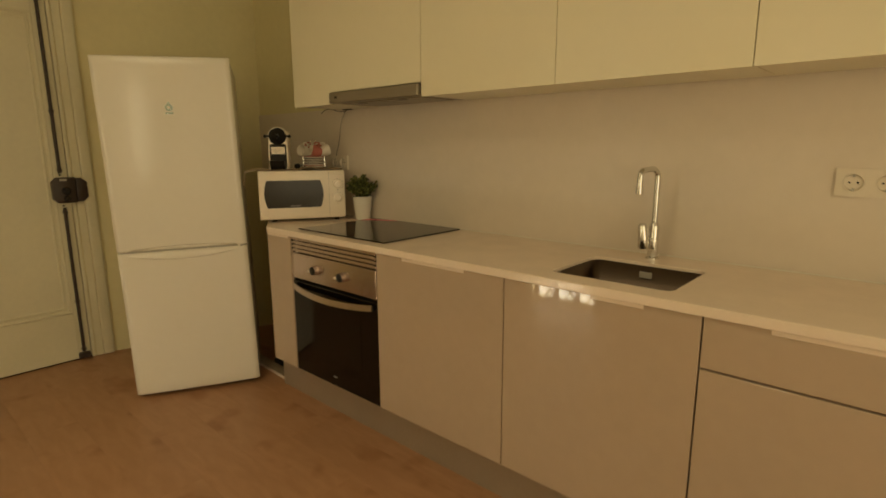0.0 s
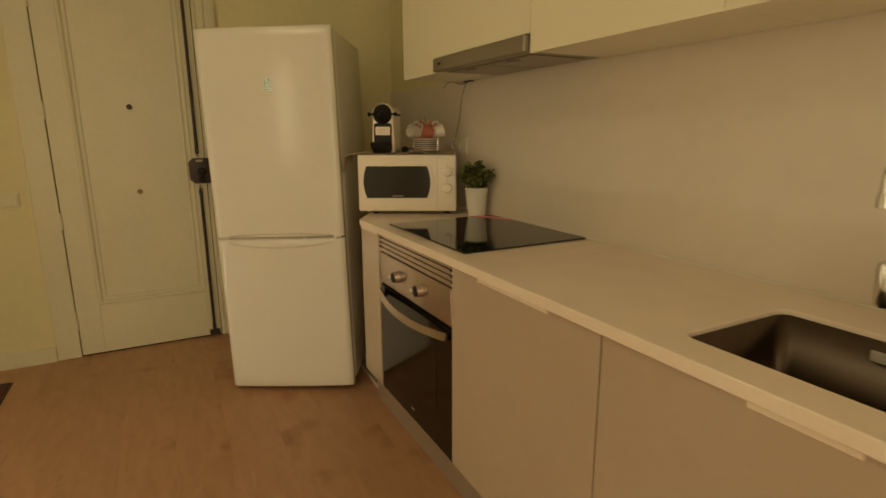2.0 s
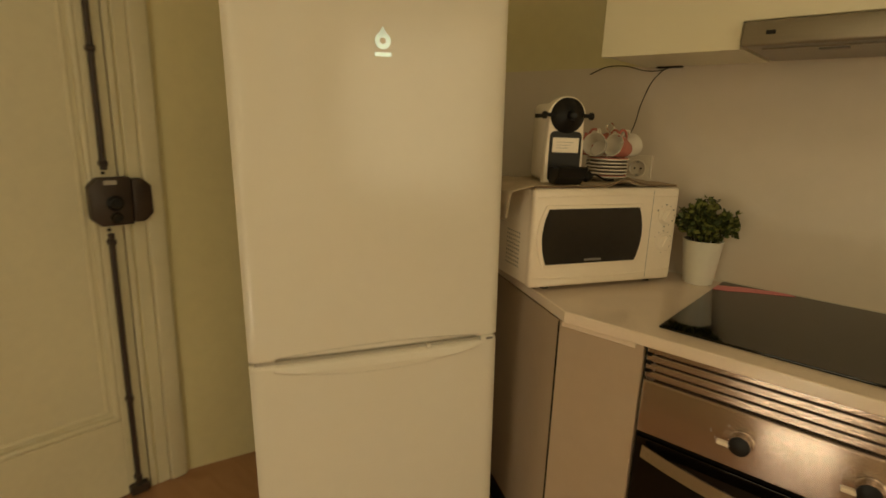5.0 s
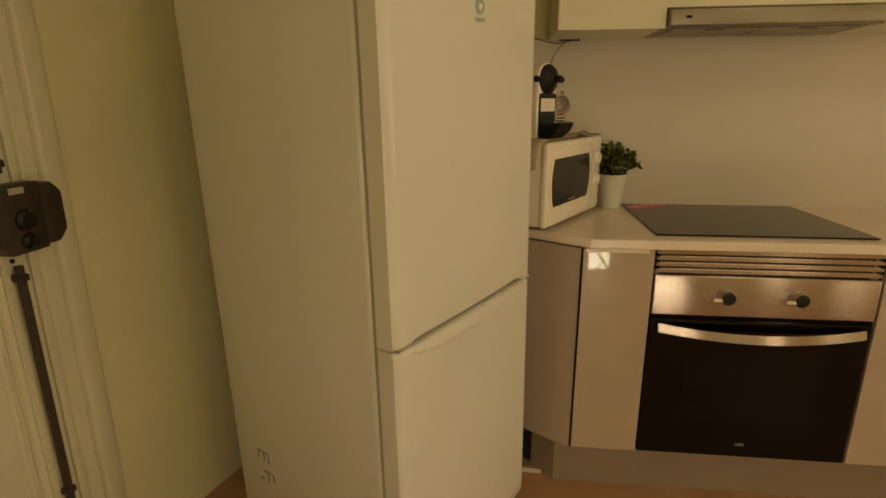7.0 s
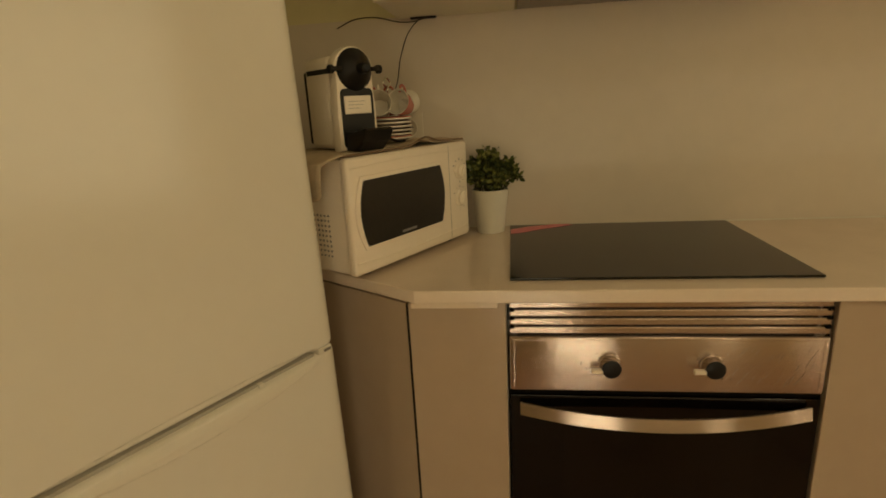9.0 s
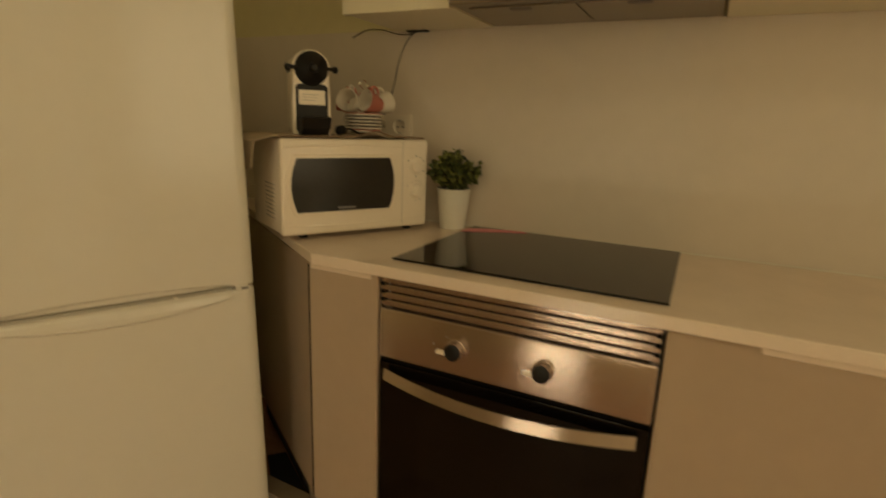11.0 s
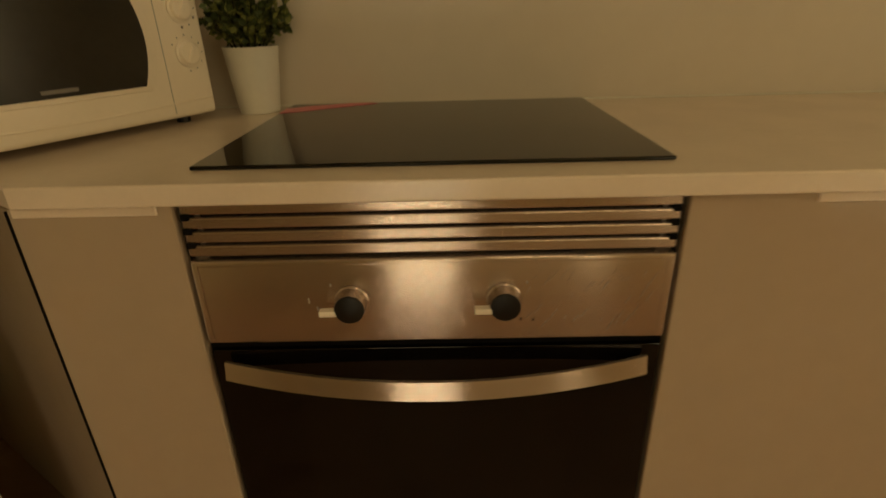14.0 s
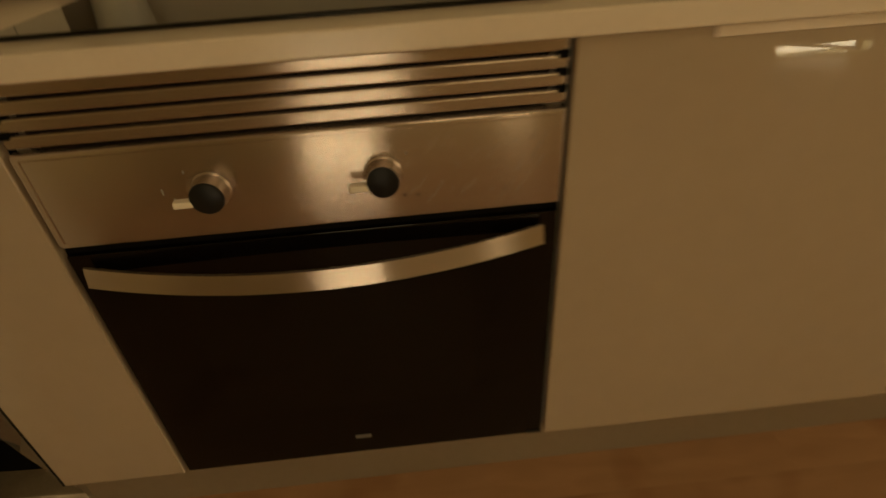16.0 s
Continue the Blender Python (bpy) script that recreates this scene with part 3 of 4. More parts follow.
def worktop():
    t = thing("worktop", pose(0, 0, 0), "cream quartz worktop with an eased front edge and slanted end", "worktop")
    c0 = Vector((-2.226, 1.473, 0))
    c1 = c0 + SIDE * ((YN - 0.011 - c0.y) / SIDE.y)
    back = YN - 0.0105
    z0, z1 = 0.833, COUNTER_Z
    bm = bmesh.new()
    rim = rounded(SX0, SX1, SY0, SY1, 0.026, 5)
    loops = [[c0[:2], (1.0, c0.y), (1.0, back), (c1.x, back)], rim]
    for ring in loops:
        vs = [bm.verts.new((x, y, z1)) for x, y in ring]
        for p, q in zip(vs, vs[1:] + vs[:1]):
            bm.edges.new((p, q))
    bmesh.ops.triangle_fill(bm, edges=list(bm.edges), use_beauty=True)
    top = list(bm.faces)
    for face in bmesh.ops.extrude_face_region(bm, geom=top)["geom"]:
        if isinstance(face, bmesh.types.BMVert):
            face.co.z = z0
    bmesh.ops.recalc_face_normals(bm, faces=bm.faces)
    sharp = [e for e in bm.edges if len(e.link_faces) == 2 and e.calc_face_angle(0) > 1.0]
    bmesh.ops.bevel(bm, geom=sharp, offset=0.0028, segments=2, affect="EDGES", profile=0.5)
    part("slab", bm, M_COUNTER, t)
    part("upstand_bead", tube([(-3.0, YN - 0.013, COUNTER_Z + 0.001), (0.99, YN - 0.013, COUNTER_Z + 0.001)], 0.003, 6), M_CARCASS, t, "pale sealant bead along the wall", True)


worktop()


def sink():
    s = thing("sink", pose((SX0 + SX1) / 2, (SY0 + SY1) / 2, COUNTER_Z), "brushed steel undermount sink bowl with overflow", "sink")
    a, b, d = (SX1 - SX0) / 2 - 0.0012, (SY1 - SY0) / 2 - 0.0012, 0.17
    bm = bmesh.new()
    rings = []
    for z, off, r in ((-0.010, 0, 0.026), (-d + 0.03, 0.004, 0.03), (-d + 0.006, 0.014, 0.035), (-d, 0.035, 0.04)):
        rings.append([bm.verts.new((x, y, z)) for x, y in rounded(-a + off, a - off, -b + off, b - off, r, 6)])
    for p, q in zip(rings, rings[1:]):
        for i in range(len(p)):
            bm.faces.new((p[i], p[(i + 1) % len(p)], q[(i + 1) % len(p)], q[i]))
    bm.faces.new(rings[-1])
    bmesh.ops.recalc_face_normals(bm, faces=bm.faces)
    bmesh.ops.reverse_faces(bm, faces=bm.faces)
    bowl = part("bowl", bm, M_SINK, s, "dull brushed steel bowl", True)
    thick = bowl.modifiers.new("sheet", "SOLIDIFY")
    thick.thickness, thick.offset = 0.0015, -1
    part("overflow", box(-0.021, 0.021, b - 0.008, b - 0.003, -0.050, -0.029, 0.003), M_SEAL, s, "chrome overflow plate")
    part("drain", turned(lathe([(0.042, 0), (0.042, 0.003), (0.034, 0.005), (0.012, 0.002)], 24), pose(0, 0, -d + 0.001)), M_CHROME, s, "chrome basket drain", True)


sink()


def tap():
    t = thing("kitchen_tap", pose(-0.537, 1.952, COUNTER_Z), "tall chrome single-lever kitchen tap with square-bent spout", "tap")
    part("base", lathe([(0.023, 0), (0.023, 0.005), (0.0165, 0.009), (0.0165, 0.03), (0.0175, 0.034)], 24), M_CHROME, t, "", True)
    part("body", lathe([(0.0170, 0.034), (0.0165, 0.110), (0.014, 0.118), (0.0105, 0.124)], 24), M_CHROME, t, "", True)
    path = [(0, 0, 0.12), (0, 0, 0.20), (0, 0, 0.274), (-0.002, -0.004, 0.290), (-0.005, -0.016, 0.301), (-0.007, -0.034, 0.304), (-0.011, -0.090, 0.302), (-0.012, -0.108, 0.296), (-0.013, -0.116, 0.281), (-0.013, -0.118, 0.247)]
    part("spout", tube(smooth_path(path, 4), 0.0095, 14), M_CHROME, t, "", True)
    part("aerator", turned(lathe([(0.0118, -0.012), (0.0118, 0.012)], 16), pose(-0.013, -0.118, 0.240)), M_CHROME, t, "", True)
    lever = turned(lathe([(0.013, 0), (0.0185, 0.003), (0.0192, 0.008), (0.0180, 0.035), (0.0145, 0.078), (0.011, 0.086), (0.005, 0.088)], 24), pose(-0.018, -0.034, 0.036, 5, -5, 0))
    lever = part("lever", lever, M_CHROME, t, "thick chrome lever standing before the pipe", True)
    part("joint", turned(lathe([(0.017, -0.018), (0.019, 0.0), (0.017, 0.018)], 18), pose(-0.012, -0.020, 0.055, 90, 0, 0)), M_CHROME, lever, "", True)


tap()


# ---- hob ----
hob = thing("ceramic_hob", pose(0, 0, COUNTER_Z), "black glass ceramic hob set on the worktop", "hob")
part("glass", prism([(-2.036, 1.530), (-1.440, 1.530), (-1.444, 2.009), (-2.034, 2.009)], 0.0005, 0.0055, 0.0018), M_BLACKGLASS, hob)
part("protective_film", prism([(-2.033, 1.905), (-2.0, 1.916), (-1.95, 1.950), (-1.86, 1.995), (-1.872, 2.005), (-1.91, 2.004), (-1.985, 1.980), (-2.033, 1.952)], 0.0058, 0.0066), M_PINK, hob, "pink film strip on the rear corner")


# ---- oven ----
def oven():
    o = thing("built_in_oven", pose(-1.7405, 1.485, 0), "stainless steel built-in oven with black glass door", "oven")
    w = 0.2995
    part("housing", box(-0.28, 0.28, 0.030, 0.52, 0.198, 0.756), M_DARK, o, "dark oven housing")
    part("niche_trim", box(-0.3025, -w - 0.0005, 0.012, 0.05, 0.18, 0.832), M_DARK, o)
    part("niche_trim", box(w + 0.0005, 0.3020, 0.012, 0.05, 0.18, 0.832), M_DARK, o)
    # ventilation grille over the oven
    grille = part("vent_grille", box(-0.2988, 0.2988, 0.026, 0.034, 0.758, 0.8315), M_DARK, o, "dark backing of the steel ventilation grille")
    for k in range(4):
        z = 0.7622 + k * 0.0182
        bm = box(-0.2985, 0.2985, 0.004, 0.016, z, z + 0.0146, 0.0026)
        part("slat", bm, M_STEEL, grille)
    part("top_rail", box(-0.2985, 0.2985, 0.004, 0.02, 0.8305, 0.8322), M_STEEL, grille)
    for x in (-0.2985, 0.2885):
        for k in range(3):
            z = 0.7622 + k * 0.0182 + 0.0124
            part("end_block", box(x, x + 0.010, 0.003, 0.026, z - 0.001, z + 0.0065), M_DARK, grille, "small black end block")
    panel = part("control_panel", box(-w, w, 0.0, 0.022, 0.637, 0.757, 0.004, 3), M_STEEL, o, "brushed steel control panel", True)
    for a, b, c, d in ((-0.2905, -0.2892, 0.645, 0.7495), (0.2892, 0.2905, 0.645, 0.7495), (-0.2905, 0.2905, 0.7495, 0.7506)):
        part("border_line", box(a, b, -0.0005, 0.0004, c, d), M_STEEL, panel, "fine pressed border line")
    for a, c, h, mat in ((-0.158, 0.700, 0.004, M_SEAL), (-0.148, 0.688, 0.003, M_SEAL), (-0.128, 0.722, 0.002, M_SEAL), (0.112, 0.668, 0.002, M_BLACK), (0.128, 0.667, 0.0018, M_BLACK), (0.118, 0.721, 0.0018, M_SEAL)):
        part("printed_symbol", box(a, a + 0.0018, -0.0005, 0.0005, c - h, c + h), mat, panel, "tiny worn printed symbol")
    pale = material("pale_scratch", (0.52, 0.45, 0.37), 0.6, metal=0.2, vary=0.1)
    rnd = random.Random(5)
    for k in range(34):
        x, z, l = rnd.uniform(0.12, 0.275), rnd.uniform(0.655, 0.735), rnd.uniform(0.006, 0.026)
        part("scratch", turned(box(-0.00013, 0.00013, -0.0001, 0.0002, -l / 2, l / 2), pose(x, -0.0004, z, 0, rnd.uniform(22, 34), 0)), pale, panel)
    for x in (-0.102, 0.0905):
        knob = turned(lathe([(0.0225, 0), (0.0225, 0.003), (0.0205, 0.005), (0.0198, 0.020), (0.019, 0.022)], 26), pose(x, -0.0005, 0.699, 90, 0, 0))
        knob = part("knob", knob, M_STEEL, o, "round oven knob with black face", True)
        part("knob_face", turned(lathe([(0.0188, 0), (0.0185, 0.004), (0.0165, 0.0052)], 26), pose(x, -0.0210, 0.699, 90, 0, 0)), M_BLACK, knob, "black knob face", True)
        part("pointer", box(x - 0.038, x - 0.016, -0.026, -0.015, 0.6900, 0.6980, 0.0015), M_WHITE, knob, "pale knob pointer")
    part("top_gap", box(-w, w, 0.012, 0.022, 0.620, 0.637), M_DARK, o)
    door = part("oven_door", box(-w, w, 0.004, 0.026, 0.1775, 0.624, 0.0012), M_OVENGLASS, o, "black glass oven door")
    part("inner_window", box(-0.19, 0.19, 0.0032, 0.0042, 0.30, 0.55), M_OVENWINDOW, door, "dark see-through window")
    part("maker_mark", box(-0.013, 0.013, 0.0024, 0.0038, 0.216, 0.2245, 0.001), M_GREY, door, "small grey maker's mark")
    part("bottom_trim", box(-w, w, 0.006, 0.024, 0.1715, 0.176, 0.001), M_PLINTH, door, "thin steel trim")
    part("trim_clip", box(w - 0.025, w, 0.002, 0.02, 0.1790, 0.1845), M_BLACK, door)
    # wide flat handle, bowed outwards and sagging in the middle
    bm = bmesh.new()
    n, rings = 28, []
    for k in range(n + 1):
        s = -1 + 2 * k / n
        x, bow, sag = s * 0.279, 0.030 * (1 - s * s), 0.015 * (1 - s * s)
        y, zc = -0.010 - bow, 0.6015 - sag
        rings.append([bm.verts.new((x, y + dy, zc + dz)) for dy, dz in ((0.001, 0.0120), (-0.0015, 0.004), (-0.0035, -0.004), (-0.006, -0.0120), (0.003, -0.0125), (0.007, 0.0110))])
    for a, b in zip(rings, rings[1:]):
        for i in range(6):
            bm.faces.new((a[i], a[(i + 1) % 6], b[(i + 1) % 6], b[i]))
    bm.faces.new(rings[0])
    bm.faces.new(rings[-1])
    bmesh.ops.recalc_face_normals(bm, faces=bm.faces)
    handle = part("handle", bm, M_STEEL, door, "bowed brushed steel handle", True)
    for x in (-0.262, 0.262):
        part("handle_mount", box(x - 0.012, x + 0.012, -0.008, 0.006, 0.584, 0.599, 0.002), M_BLACK, handle)


oven()


# ---- wall units and hood ----
UP_Y, UP_Z, UP_TOP = 1.731, 1.438, 2.20


def wall_unit(x0, x1, z0, label, low=None):
    u = thing("wall_cabinet", pose(0, 0, 0), label, "cabinet", "kitchen wall units")
    part("body", box(x0 + 0.001, x1 - 0.001, UP_Y + 0.0205, BACK, z0, UP_TOP, 0.001), M_UPPER, u, "ivory carcass")
    if low is None:
        part("door", box(x0 + 0.0007, x1 - 0.0007, UP_Y, UP_Y + 0.019, z0 - 0.004, UP_TOP, 0.001), M_UPPER, u, "glossy ivory door")
    else:
        outline = [(x0 + 0.0015, UP_Z), (low, UP_Z), (low, z0), (x1 - 0.0015, z0), (x1 - 0.0015, UP_TOP), (x0 + 0.0015, UP_TOP)]
        part("door", plate(outline, UP_Y, UP_Y + 0.019, 0.0015), M_UPPER, u, "glossy ivory door notched round the hood")
        part("side_box", box(x0 + 0.001, low - 0.001, UP_Y + 0.0205, BACK, UP_Z + 0.004, z0 - 0.0005), M_UPPER, u)
    return u


wall_unit(-2.325, -1.420, 1.494, "glossy ivory wall cabinet over the cooker hood", -2.012)
wall_unit(-1.419, -0.812, UP_Z + 0.004, "glossy ivory wall cabinet with one plain door")
wall_unit(-0.811, -0.238, UP_Z + 0.004, "glossy ivory wall cabinet with one plain door")
wall_unit(-0.237, 0.372, UP_Z + 0.004, "glossy ivory wall cabinet with one plain door")
wall_unit(0.373, 0.98, UP_Z + 0.004, "glossy ivory wall cabinet with one plain door")

hood = thing("cooker_hood", pose(0, 0, 0), "slim pull-out stainless cooker hood under the wall cabinet", "cooker hood")
HX0, HX1 = -2.008, -1.424
part("front_strip", box(HX0, HX1, UP_Y - 0.018, UP_Y + 0.012, UP_Z + 0.003, 1.490, 0.006, 3), M_HOOD, hood, "brushed steel front strip", True)
part("body", box(HX0 + 0.002, HX1 - 0.002, UP_Y + 0.014, BACK - 0.004, UP_Z + 0.006, 1.4925, 0.002), M_HOOD, hood)
part("maker_mark", box(HX0 + 0.045, HX0 + 0.062, UP_Y - 0.0192, UP_Y - 0.0178, 1.462, 1.470), M_BLACK, hood)
for k in range(2):
    filt = bmesh.new()
    x0 = HX0 + 0.03 + k * 0.265
    box(x0, x0 + 0.255, UP_Y + 0.04, BACK - 0.05, UP_Z + 0.002, UP_Z + 0.0055, bm=filt)
    filt = part("filter", filt, M_HOOD, hood, "grease filter")
    part("latch", box(x0 + 0.10, x0 + 0.15, UP_Y + 0.05, UP_Y + 0.07, UP_Z - 0.001, UP_Z + 0.0018), M_GREY, filt)


# ---- microwave and what stands on it ----
MW = pose(-2.352, 1.515, COUNTER_Z, 0, 0, 61)
MW_TOP = 0.262


def bowed(x0, x1, z0, z1, bow, n=10):
    """An outline with flat top and bottom and upright sides that bow outwards."""
    out = []
    for k in range(n + 1):
        s = -1 + 2 * k / n
        out.append((x1 + bow * (1 - s * s), z0 + (z1 - z0) * k / n))
    for k in range(n + 1):
        s = 1 - 2 * k / n
        out.append((x0 - bow * (1 - s * s), z1 - (z1 - z0) * k / n))
    return out


def microwave():
    m = thing("microwave_oven", MW, "ivory microwave oven with dark window and two dials", "microwave")
    w, d, h0, h1 = 0.433, 0.255, 0.014, MW_TOP
    part("body", box(0.004, w - 0.004, 0.022, d, h0 + 0.002, h1 - 0.002, 0.006, 3), M_WHITE, m, "ivory painted case", True)
    face = part("front_frame", box(0, w, 0.0, 0.024, h0, h1, 0.009, 3), M_WHITE, m, "rounded ivory front", True)
    part("door_line", box(0.3475, 0.349, -0.0006, 0.001, h0 + 0.008, h1 - 0.008), M_SEAL, face)
    for z, sag in ((0.244, 0.004), (0.036, -0.006)):
        part("front_ridge", tube(smooth_path([(0.008, 0.0005, z - sag), (0.12, 0.0005, z), (0.25, 0.0005, z), (0.425, 0.0005, z - sag)], 4), 0.0022, 6), M_WHITE, face, "moulded ridge", True)
    rim = plate(bowed(0.034, 0.314, 0.066, 0.222, 0.022), -0.004, 0.002, 0.002)
    rim = part("window_rim", rim, M_WHITE, m, "raised bowed window rim", True)
    part("window", plate(bowed(0.040, 0.304, 0.074, 0.213, 0.015), -0.0052, -0.003), M_MESH, rim, "dark bowed window")
    part("maker_mark", box(0.150, 0.200, -0.0062, -0.0054, 0.080, 0.0855), M_GREY, rim, "grey maker's lettering too small to read")
    for z in (0.188, 0.118):
        dial = turned(lathe([(0.0225, 0), (0.0225, 0.003), (0.019, 0.0045), (0.018, 0.009), (0.0165, 0.0105)], 28), pose(0.393, -0.0005, z, 90, 0, 0))
        dial = part("dial", dial, M_WHITE, m, "round ivory dial", True)
        part("dial_grip", turned(box(-0.0035, 0.0035, -0.0035, 0.0, -0.015, 0.015, 0.0015), pose(0.393, -0.0105, z, 0, 25, 0)), M_WHITE, dial)
        for k in range(9):
            a = radians(-60 + 30 * k)
            h = 0.0019 if k % 2 == 0 and z > 0.15 else 0.0010
            part("dial_tick", box(0.393 + 0.029 * math.sin(a) - h, 0.393 + 0.029 * math.sin(a) + h, -0.0006, 0.0004, z + 0.029 * math.cos(a) - h, z + 0.029 * math.cos(a) + h), M_GREY, dial)
    vents = bmesh.new()
    for i in range(7):
        for j in range(9):
            box(0.0037, 0.0042, 0.07 + i * 0.011, 0.0745 + i * 0.011, 0.05 + j * 0.011, 0.0545 + j * 0.011, bm=vents)
    tagged(part("vent_holes", vents, M_GREY, m, "small punched vent holes"), kind="stuff")
    for x in (0.07, 0.39):
        for y in (0.045, 0.225):
            part("foot", turned(lathe([(0.012, 0), (0.012, h0 + 0.003)], 12), pose(x, y, 0.0)), M_BLACK, m)


microwave()


def tea_towel():
    """A towel over the microwave's top that hangs down at one end."""
    t = thing("tea_towel", MW, "thin beige tea towel spread over the microwave", "towel")
    rnd = random.Random(3)
    bm = bmesh.new()
    nx, ny = 58, 14
    grid = []
    for i in range(nx + 1):
        row_ = []
        for j in range(ny + 1):
            s, y = -0.135 + 0.56 * i / nx, 0.006 + 0.235 * j / ny
            wav = 0.0016 * math.sin(s * 60 + y * 30) + 0.0012 * math.sin(y * 90 + s * 17) + rnd.uniform(0, 0.0006)
            z = MW_TOP + 0.0035 + wav
            if 0.17 < s < 0.36 and j < 4:
                z += 0.015 * math.exp(-((s - 0.262) / 0.030) ** 2) * (1 - j / 4)
            x = s
            if s < 0.0:
                out, drop = min(-s, 0.060), max(0.0, -s - 0.060)
                x = -out - 0.10 * drop + 0.004 * math.sin(y * 45)
                z = MW_TOP + 0.0035 - 3.4 * out * out - drop * (0.55 + 0.40 * math.sin(y * 24 + 0.4)) + wav
            row_.append(bm.verts.new((x, y, z)))
        grid.append(row_)
    for i in range(nx):
        for j in range(ny):
            bm.faces.new((grid[i][j], grid[i + 1][j], grid[i + 1][j + 1], grid[i][j + 1]))
    sheet = part("sheet", bm, M_CLOTH, t, smooth=True)
    th = sheet.modifiers.new("cloth", "SOLIDIFY")
    th.thickness, th.offset = 0.0018, 1
    hem = bmesh.new()
    tube(smooth_path([(0.0, 0.004, MW_TOP + 0.004), (0.10, 0.003, MW_TOP + 0.005), (0.20, 0.003, MW_TOP + 0.006), (0.262, 0.001, MW_TOP + 0.021), (0.32, 0.003, MW_TOP + 0.008), (0.42, 0.004, MW_TOP + 0.004)], 4), 0.0022, 6, hem)
    part("hem", hem, M_HEM, t, "dark stitched hem", True)


tea_towel()


def coffee_machine():
    c = thing("capsule_coffee_machine", MW @ pose(0.108, 0.060, MW_TOP + 0.0065, 0, 0, -11), "white and black capsule coffee machine on the microwave", "coffee machine")
    # the body's front outline, narrow and rounded at the top
    side = [(-0.050, 0.0), (0.050, 0.0), (0.050, 0.085), (0.047, 0.125), (0.046, 0.158)]
    for k in range(13):
        a = math.pi * k / 12
        side.append((0.050 * math.cos(a), 0.164 + 0.049 * math.sin(a)))
    side += [(-0.046, 0.158), (-0.047, 0.125), (-0.050, 0.085)]
    part("shell", plate(side, 0.0, 0.03, 0.006), M_WHITE, c, "white plastic shell", True)
    part("rear_body", box(-0.0445, 0.0445, 0.029, 0.135, 0.002, 0.196, 0.016, 4), M_WHITE, c, "white rear body", True)
    part("front_recess", plate(rounded(-0.041, 0.041, 0.004, 0.128, 0.012), -0.002, 0.004), M_BLACK, c, "black front recess")
    label = part("label_panel", box(-0.034, 0.034, -0.0045, -0.001, 0.076, 0.113, 0.002), M_WHITE, c, "pale label panel")
    for k in range(3):
        part("label_line", box(-0.024, 0.018 - 0.006 * k, -0.0052, -0.0042, 0.101 - k * 0.007, 0.1022 - k * 0.007), M_SEAL, label, "faint printed line")
    tray = [(0.003, 0.0), (-0.034, 0.0), (-0.062, 0.020), (-0.074, 0.043), (-0.066, 0.047), (-0.030, 0.040), (0.003, 0.040)]
    part("drip_tray", turned(plate(tray, -0.036, 0.036, 0.004), pose(0, 0, 0, 0, 0, 90)), M_BLACK, c, "black boat-shaped drip tray")
    head = turned(lathe([(0.041, -0.01), (0.043, 0.0), (0.043, 0.008), (0.038, 0.015), (0.022, 0.026), (0.012, 0.032), (0.010, 0.050), (0.006, 0.053)], 36), pose(0, 0.006, 0.166, 90, 0, 0))
    head = part("brew_head", head, M_BLACK, c, "round black brewing head", True)
    for x in (-1, 1):
        arm = [(x * 0.036, -0.010, 0.166), (x * 0.054, -0.008, 0.167), (x * 0.058, 0.004, 0.167)]
        part("lever_arm", tube(smooth_path(arm, 4), 0.0048, 10), M_BLACK, head, "", True)
        part("lever_knob", turned(lathe([(0.004, -0.007), (0.009, -0.004), (0.009, 0.004), (0.004, 0.007)], 14), pose(x * 0.060, -0.004, 0.166, 0, 90, 0)), M_BLACK, head, "", True)
        part("lever_slot", box(min(x * 0.0438, x * 0.0455), max(x * 0.0438, x * 0.0455), 0.032, 0.118, 0.160, 0.170), M_BLACK, c, "black slot in the flank")
    part("water_tank", box(-0.034, 0.034, 0.1355, 0.155, 0.012, 0.17, 0.005), M_BLACK, c, "dark water tank")


coffee_machine()
cord = thing("power_cord", MW @ pose(0.20, 0.09, MW_TOP + 0.008), "black plug and cord lying by the coffee machine", "cord")
part("plug", turned(lathe([(0.006, -0.014), (0.013, -0.008), (0.013, 0.008), (0.008, 0.014)], 14), pose(0.0, 0, 0.012, 0, 80, 20)), M_BLACK, cord, "", True)
part("flex", tube(smooth_path([(0.012, 0, 0.012), (0.03, 0.005, 0.016), (0.05, -0.01, 0.005), (0.075, -0.015, 0.004)], 5), 0.003, 6), M_BLACK, cord, "", True)


def cup_mesh():
    prof = [(0.0, 0.0), (0.019, 0.0), (0.021, 0.004), (0.0285, 0.03), (0.031, 0.056), (0.0295, 0.056), (0.027, 0.03), (0.0195, 0.006), (0.0, 0.005)]
    return lathe(prof, 24, close=False)


CUP_X, CUP_Y = 0.292, 0.135
rack = thing("cup_rack", MW @ pose(CUP_X, CUP_Y, MW_TOP + 0.0075), "wire rack for hanging espresso cups on the microwave", "rack")
part("base_ring", tube([(0.05 * math.cos(2 * math.pi * k / 24), 0.05 * math.sin(2 * math.pi * k / 24), 0.003) for k in range(25)], 0.0022, 6), M_CHROME, rack, "", True)
part("post", tube([(0, 0, 0.003), (0, 0, 0.128)], 0.0025, 8), M_CHROME, rack, "", True)
for sx, sy in ((-0.056, 0), (0.056, 0)):
    part("side_wire", tube([(sx, sy, 0.003), (sx, sy, 0.085)], 0.0016, 6), M_CHROME, rack, "", True)
